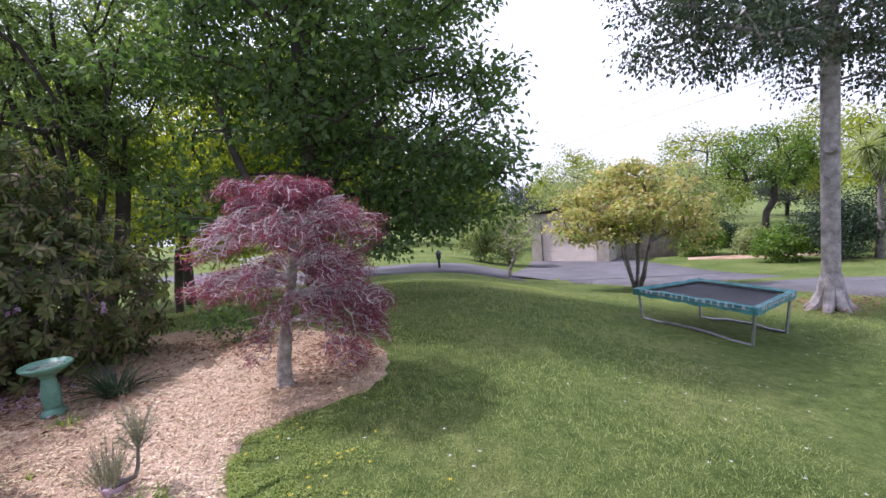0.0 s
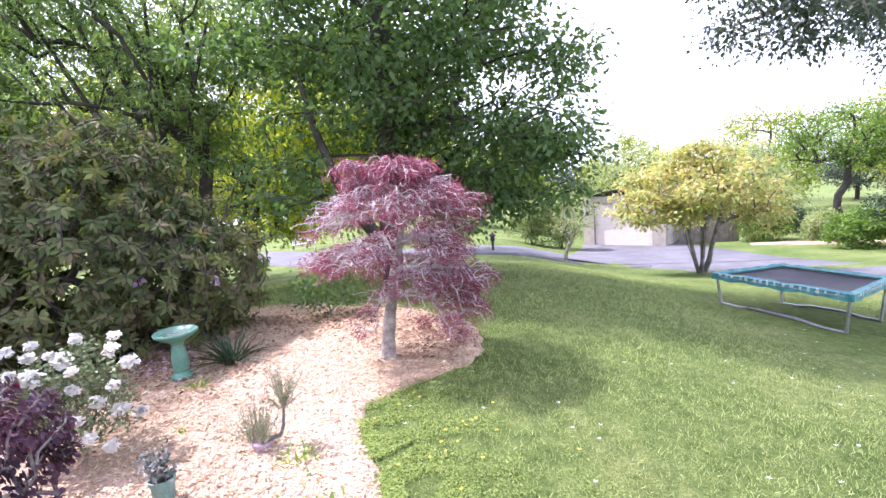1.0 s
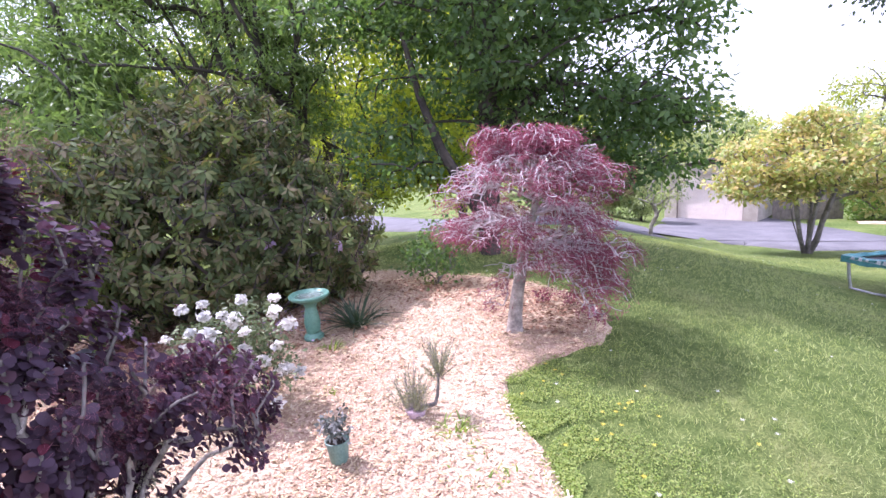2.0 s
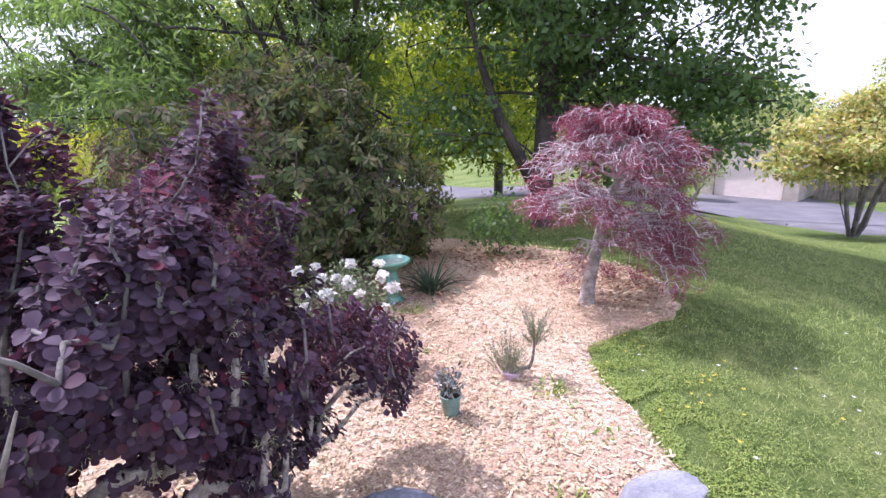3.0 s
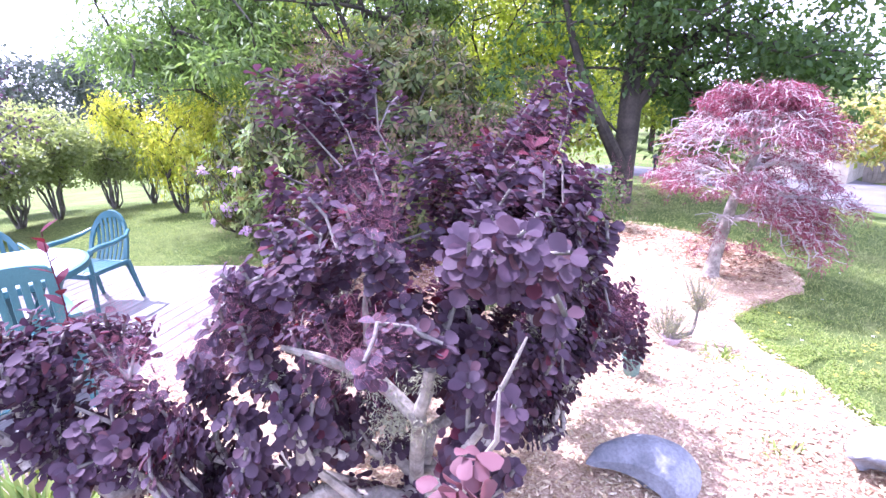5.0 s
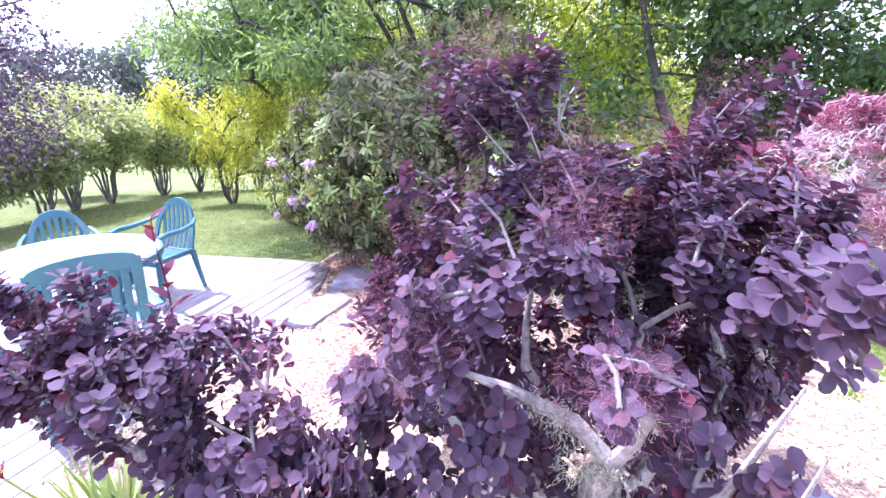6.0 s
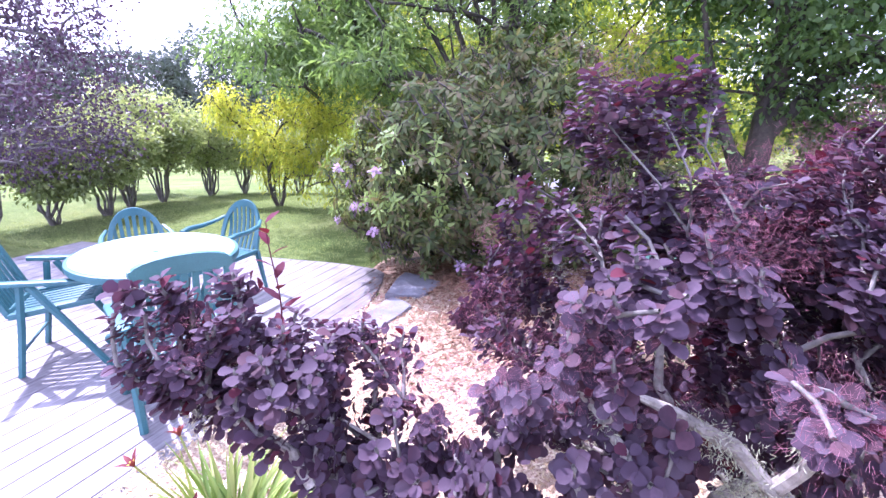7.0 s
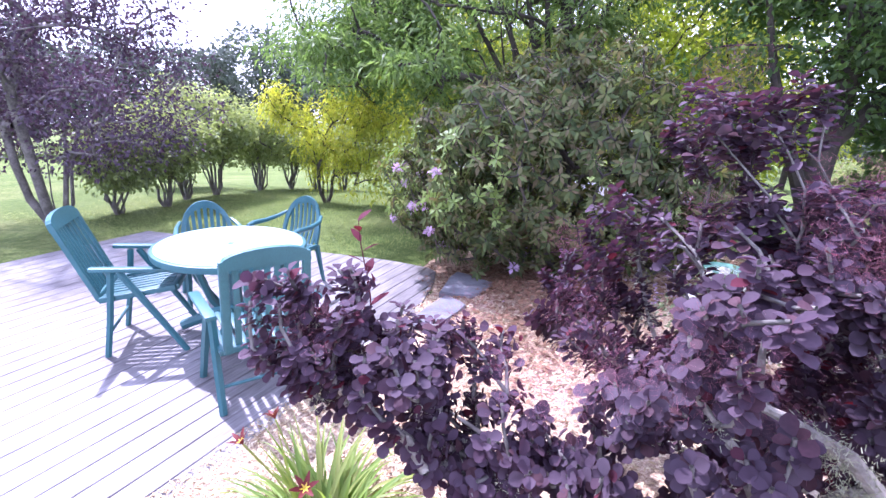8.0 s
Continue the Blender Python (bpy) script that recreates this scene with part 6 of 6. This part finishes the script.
tree("crooked_tree", T(16.8, 24.5), [(0, 0, -0.1), (-0.1, 0, 0.5), (-0.35, 0, 1.0), (-0.3, 0, 1.6), (0.1, 0, 2.2)],
     [(-0.3, 0, 4.4, 2.1, 1.9, 1.5), (-1.5, 0, 3.8, 1.2, 1.1, 0.9), (1.0, 0, 3.7, 1.3, 1.2, 0.9)],
     "light green tree with crooked bare trunk", "tree", M_BRIGHT, M_BARK_DARK, 94, 130, 50, 0.3, 0.14, None, 0.16, 0.008, 0.4)
for k, (x, y, r, mat, lab) in enumerate([(11.7, 21.9, 0.95, M_BRIGHT, "rounded bright green bush beyond the drive"), (13.3, 20.6, 0.75, M_HEDGE, "small open bush on the bark bed"), (15.6, 19.6, 1.4, M_DARKBUSH, "dense dark evergreen bush"), (18.6, 19.5, 1.9, M_DARKBUSH, "dense dark evergreen bush"), (14.4, 25.0, 0.8, M_DARKBUSH, "dark bush on the far grass"), (14.0, 17.2, 1.35, M_DARKBUSH, "dense dark evergreen bush"), (12.6, 17.8, 0.9, M_BRIGHT, "rounded bright green bush beyond the drive")]):
    small_bush("round_bush", x, y, [(0, 0, r * 0.75, r, r, r * 0.8), (r * 0.4, 0, r * 0.9, r * 0.6, r * 0.6, r * 0.55)], lab, "bush", mat, M_BARK_DARK, 100 + k, 110, 46, 0.14, 0.11, None, 0.04, "bushes past the drive")
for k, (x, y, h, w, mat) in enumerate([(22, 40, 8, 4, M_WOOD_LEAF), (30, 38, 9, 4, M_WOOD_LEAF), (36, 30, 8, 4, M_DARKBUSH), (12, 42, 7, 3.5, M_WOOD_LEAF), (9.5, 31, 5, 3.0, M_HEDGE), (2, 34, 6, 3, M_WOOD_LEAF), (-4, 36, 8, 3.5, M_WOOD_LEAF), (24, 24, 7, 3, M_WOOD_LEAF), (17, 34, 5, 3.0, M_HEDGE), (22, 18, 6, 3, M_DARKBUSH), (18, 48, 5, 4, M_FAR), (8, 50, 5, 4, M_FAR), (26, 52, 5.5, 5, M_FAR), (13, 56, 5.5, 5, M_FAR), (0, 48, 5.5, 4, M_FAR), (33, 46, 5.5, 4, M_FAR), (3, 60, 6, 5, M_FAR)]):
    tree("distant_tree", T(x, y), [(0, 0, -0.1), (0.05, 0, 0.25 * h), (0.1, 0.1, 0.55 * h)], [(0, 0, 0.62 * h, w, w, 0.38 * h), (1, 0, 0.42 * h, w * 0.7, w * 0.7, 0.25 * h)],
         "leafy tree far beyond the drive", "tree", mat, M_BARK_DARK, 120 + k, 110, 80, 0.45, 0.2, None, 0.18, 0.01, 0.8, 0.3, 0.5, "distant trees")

for k, (x, y, h, w) in enumerate([(3.35, 22.2, 2.7, 0.75), (2.1, 22.8, 2.2, 0.9)]):
    tree("leafy_shrub", T(x, y), [(0, 0, -0.1), (0, 0, 0.2)], [(0, 0, 0.62 * h, w, w, 0.36 * h), (-0.2, 0, 0.3 * h, w, w * 0.8, 0.26 * h)],
         "light green leafy shrub at the garage corner", "shrub", M_HEDGE, M_BARK_DARK, 115 + k, 80, 70, 0.14, 0.11, None, 0.05, 0.006, 0.3, 0.3, 0.5, "shrubs by the garage", 0.4, 0.4, 6, 0, 0, 0.7, None, 4)

# ---- paddock side ----
tree("purple_leaved_tree", T(-11.6, 3.4), [(0, 0, -0.1), (-0.05, 0, 0.5), (-0.1, 0.05, 1.0), (-0.15, 0.1, 1.6)],
     [(-0.5, 0, 3.0, 2.0, 1.8, 1.6), (0.9, 0.3, 2.2, 1.6, 1.4, 1.0), (-1.6, -0.2, 2.2, 1.5, 1.3, 1.1), (-0.1, 0.2, 4.6, 1.8, 1.5, 1.3), (1.3, 0.2, 3.4, 1.2, 1.1, 0.8), (0.9, 0.2, 1.5, 1.3, 1.0, 0.5), (-1.2, 0, 1.4, 1.2, 1.0, 0.5)],
     "purple-leaved tree with many upright grey limbs", "tree", M_PLUM, M_BARK, 140, 360, 84, 0.19, 0.062, SHAPE_DIAMOND, 0.1, 0.006, 0.3, 0.3, 0.5, "", 0.5, 0.35, 8, 1, 0, 0.7, None, 6)
for k, (x, y, h) in enumerate([(-11.9, 4.5, 1.5), (-11.9, 5.4, 1.8), (-12.4, 6.2, 2.2), (-12.5, 7.0, 2.25), (-12.7, 8.5, 1.95), (-12.8, 9.7, 1.85), (-12.9, 10.8, 1.85), (-12.8, 12.0, 1.8), (-14.6, 7.8, 2.0)]):
    tree("multi_stemmed_shrub", T(x, y), [(0, 0, -0.1), (0, 0, 0.12)], [(0, 0, 0.7 * h, 0.38 * h, 0.38 * h, 0.3 * h), (0.25, 0.1, 0.6 * h, 0.32 * h, 0.32 * h, 0.22 * h), (0, 0, 0.45 * h, 0.24 * h, 0.24 * h, 0.12 * h)],
         "grey-green multi-stemmed shrub in a row on the grass", "shrub", M_HEDGE, M_BARK, 150 + k, 120, 75, 0.14, 0.075, SHAPE_DIAMOND, 0.06, 0.008, 0.3, 0.3, 0.5, "row of shrubs", 0.45, 0.35, 6, 0, 0, 0.7, None, 7)
rng = random.Random(8)
for k in range(16):
    a = radians(100 + k * 5.2 + rng.uniform(-1, 1))
    d = rng.uniform(70, 130)
    x, y = -3 + d * math.cos(a), d * math.sin(a)
    h = rng.uniform(15.0, 19.0)
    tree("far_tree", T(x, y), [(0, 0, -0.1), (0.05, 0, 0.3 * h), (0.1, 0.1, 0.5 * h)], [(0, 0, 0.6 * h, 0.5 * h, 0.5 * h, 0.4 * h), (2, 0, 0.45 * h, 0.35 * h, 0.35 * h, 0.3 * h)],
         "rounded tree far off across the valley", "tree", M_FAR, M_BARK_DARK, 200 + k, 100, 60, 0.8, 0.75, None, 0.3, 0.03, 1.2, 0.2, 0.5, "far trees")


# ---- ground cover ----
def box_shape(w, t):
    v = np.array([(x, y, z) for x in (-0.5, 0.5) for y in (-w, w) for z in (-t, t)])
    f = np.array([(0, 1, 3, 2), (4, 6, 7, 5), (1, 5, 7, 3)])
    return v, f


def wood_chips():
    rng = np.random.default_rng(301)
    n = 90000
    y = 0.2 + 6.0 * rng.random(n) ** 1.5
    x = rng.uniform(-5.4, -0.3, n)
    keep = within(x, y, BED_LOOP)
    x, y = x[keep], y[keep]
    p = np.stack([x, y, ground_height(x, y) + 0.036 + rng.uniform(-0.004, 0.012, len(x))], 1)
    a = rng.uniform(0, 6.28, len(x))
    axis = np.stack([np.cos(a), np.sin(a), rng.normal(0, 0.22, len(x))], 1)
    normal = unit(rng.normal(0, 0.3, (len(x), 3)) + (0, 0, 1))
    me = leaf_mesh("wood_chips", box_shape(0.13, 0.022), p, axis, normal, 0.011 + 0.028 * rng.random(len(x)) ** 1.8, [M_CHIP])
    tagged(new("wood_chips", me), "loose pale wood chips strewn over the bed", "wood chips", kind="stuff")


wood_chips()


def lawn_points(rng, n, power=1.7):
    y = -0.8 + 14.7 * rng.random(n) ** power
    x = -2.4 + rng.normal(0, 0.3, n) + (4.8 + np.maximum(y, 0) * 0.9) * rng.random(n)
    keep = ~within(x, y, BED_LOOP) & (rng.random(n) < np.clip((y + 0.8) / 1.8, 0, 1)) & (rng.random(n) < np.clip((14 - y) / 4, 0, 1))
    return x[keep], y[keep]


def grass():
    rng = np.random.default_rng(302)
    x, y = lawn_points(rng, 210000, 1.6)
    fx, fy = rng.uniform(-14, -3.0, 75000), 3.4 + 7.5 * rng.random(75000) ** 1.3
    keep = ~within(fx, fy, BED_LOOP) & ~((fx > -9.2) & (fx < -5.0) & (fy < 3.75)) & (rng.random(75000) < np.clip((fx + 14) / 3, 0, 1)) & (rng.random(75000) < np.clip((10.9 - fy) / 3, 0, 1))
    x, y = np.concatenate([x, fx[keep]]), np.concatenate([y, fy[keep]])
    p = np.stack([x, y, ground_height(x, y) - 0.004], 1)
    axis = unit(rng.normal(0, 0.5, (len(x), 3)) * (1, 1, 0.2) + (0, 0, 0.85))
    far = 1 + 0.035 * y
    me = leaf_mesh("grass", SHAPE_BLADE, p, axis, rng.normal(0, 1, (len(x), 3)), rng.uniform(0.015, 0.033, len(x)) * far, [M_GRASS])
    tagged(new("grass", me), "short mown grass blades of the lawn", "grass", kind="stuff")


grass()


def clover():
    rng = np.random.default_rng(303)
    n = 38000
    y = rng.normal(2.5, 0.62, n)
    edge = np.interp(y, [1.2, 2.1, 2.6, 3.05, 3.45, 4.0], [-0.78, -0.86, -1.02, -1.2, -0.98, -0.5])
    x = edge + rng.exponential(0.34, n) - 0.06
    lone = noise.noise
    patch = np.array([lone(Vector((a * 5, b * 5, 0))) for a, b in zip(x, y)])
    keep = (~within(x, y, BED_LOOP) | (rng.random(n) < 0.25)) & (patch > -0.25 + 0.35 * (x - edge)) & (np.hypot(x + 0.95, y - 1.5) > 0.45)
    x, y = x[keep], y[keep]
    p = np.stack([x, y, ground_height(x, y) + rng.uniform(0.004, 0.028, len(x))], 1)
    axis = unit(rng.normal(0, 1, (len(x), 3)) * (1, 1, 0.3))
    me = leaf_mesh("clover", SHAPE_CLOVER, p, axis, rng.normal(0, 0.4, (len(x), 3)) + (0, 0, 1), rng.uniform(0.0065, 0.012, len(x)), [M_CLOVER])
    tagged(new("clover", me), "bright green clover patch at the bed's edge", "clover", kind="stuff")


clover()


def lawn_flowers():
    rng = np.random.default_rng(304)
    x, y = lawn_points(rng, 420, 1.3)
    for mat, name, label, sel in ((M_PETAL_WHITE, "daisies", "tiny white daisies dotted over the lawn", slice(0, 330)), (M_PETAL_YELLOW, "buttercups", "small yellow flowers among the clover", slice(330, 400))):
        px, py = x[sel], y[sel]
        if name == "buttercups":
            px, py = rng.normal(-0.7, 0.3, 26), rng.normal(2.7, 0.4, 26)
            ok = ~within(px, py, BED_LOOP)
            px, py = px[ok], py[ok]
        n = 7
        a = np.tile(np.arange(n) * 2 * np.pi / n, len(px))
        axis = np.stack([np.cos(a), np.sin(a), np.full(len(a), 0.35)], 1)
        p = np.repeat(np.stack([px, py, ground_height(px, py) + 0.045], 1), n, 0)
        me = leaf_mesh(name, leaf_shape(0.3, 1), p, axis, np.tile((0.0, 0.0, 1.0), (len(p), 1)), np.full(len(p), 0.014), [mat])
        tagged(new(name, me), label, "flowers", kind="stuff")


lawn_flowers()


def weed_tufts():
    for k, (x, y, n, size) in enumerate([(-1.39, 2.59, 40, 0.10), (-2.53, 3.61, 24, 0.12), (-2.07, 5.39, 14, 0.09), (-1.30, 1.75, 16, 0.07), (-2.30, 2.90, 12, 0.07), (-1.24, 2.4, 12, 0.06), (-1.19, 2.19, 16, 0.07), (-1.08, 2.21, 14, 0.06), (-1.33, 2.24, 8, 0.05)]):
        ob = strap_plant("weed_tuft", x, y, n, size, 0.006, "small yellow-green weed tuft growing in the wood chips", "weed", M_CLOVER, 320 + k, 1.1)
        tagged(ob, "small yellow-green weed tuft growing in the wood chips", "weed", "weeds in the mulch")


weed_tufts()

for k, (x, y) in enumerate([(-0.92, 4.68), (-0.67, 4.60)]):
    small_bush("maple_seedling", x, y, [(0, 0, 0.1, 0.07, 0.07, 0.07)], "small dark red seedling under the weeping maple", "seedling", M_MAPLE_RED, M_BARK, 340 + k, 12, 10, 0.02, 0.04, SHAPE_NARROW, 0.004, "seedlings")

ribbon("bark_bed", M_MULCH, [(10.7, 21.0), (12.2, 20.4), (13.6, 19.7), (15, 19)], [0.5, 1.3, 1.3, 0.6], "pale bark bed beyond the drive", "garden bed", 0.05)


def litter_and_shade():
    """Fallen brown leaves under the shrubs, and some that darken for bush shade."""
    rng = np.random.default_rng(330)
    # the group round (-4.0, 2.9) is added to imitate the bush's dappled shade
    x = np.concatenate([rng.normal(-4.2, 0.75, 5200), rng.normal(-0.75, 0.3, 550), rng.normal(-2.1, 0.5, 700), rng.normal(-4.0, 0.45, 1200)])
    y = np.concatenate([rng.normal(3.95, 0.38, 5200), rng.normal(4.5, 0.3, 550), rng.normal(5.2, 0.3, 700), rng.normal(2.9, 0.55, 1200)])
    keep = within(x, y, BED_LOOP)
    x, y = np.append(x[keep], rng.normal(6.6, 0.5, 900)), np.append(y[keep], rng.normal(8.0, 0.45, 900))
    a = rng.uniform(0, 6.28, len(x))
    p = np.stack([x, y, ground_height(x, y) + 0.05 + rng.uniform(0, 0.006, len(x))], 1)
    axis = np.stack([np.cos(a), np.sin(a), rng.normal(0, 0.15, len(x))], 1)
    me = leaf_mesh("litter_and_shade", SHAPE_DIAMOND, p, axis, rng.normal(0, 0.25, (len(x), 3)) + (0, 0, 1), rng.uniform(0.025, 0.06, len(x)), [M_LITTER])
    tagged(new("litter_and_shade", me), "brown fallen leaves on the wood chips, some in place of bush shade", "leaf litter", kind="stuff")


litter_and_shade()


def fallen_petals():
    """Lilac petals dropped under the rhododendron."""
    rng = np.random.default_rng(333)
    x, y = rng.normal(-3.5, 0.32, 420), rng.normal(4.05, 0.3, 420)
    a = rng.uniform(0, 6.28, len(x))
    p = np.stack([x, y, ground_height(x, y) + 0.052 + rng.uniform(0, 0.006, len(x))], 1)
    axis = np.stack([np.cos(a), np.sin(a), rng.normal(0, 0.2, len(x))], 1)
    me = leaf_mesh("fallen_petals", leaf_shape(0.36, 2, 0.3, 0.2), p, axis, rng.normal(0, 0.3, (len(x), 3)) + (0, 0, 1), rng.uniform(0.02, 0.036, len(x)), [M_PETAL_LILAC])
    tagged(new("fallen_petals", me), "faded lilac petals lying under the rhododendron", "petals", kind="stuff")


fallen_petals()


def utility_line():
    """Two poles with three sagging cables between them, beyond the drive."""
    ends = (Vector((22.6, 3.0, 0)), Vector((17.0, 150.0, 0)))
    for p in ends:
        ob = thing("utility_pole", p.x, p.y, gz(p.x, p.y), "tall grey timber pole carrying overhead cables", "utility pole", "poles")
        h = 9.9 - gz(p.x, p.y)
        bm = bmesh.new()
        bm_tube(bm, [(0, 0, -0.3), (0, 0, h * 0.5), (0, 0, h)], [0.16, 0.14, 0.11], 10)
        part("pole", bm, M_TIMBER, ob)
    for z in (6.8, 8.7, 9.7):
        pts = []
        for u in np.linspace(0, 1, 24):
            q = ends[0].lerp(ends[1], u)
            pts.append((q.x, q.y, z - 0.5 * math.sin(math.pi * u)))
        bm = bmesh.new()
        bm_tube(bm, pts, 0.016, 5)
        tagged(part("overhead_cable", bm, M_BLACK), "thin dark overhead cable between two poles", "cable", "overhead cables")


utility_line()
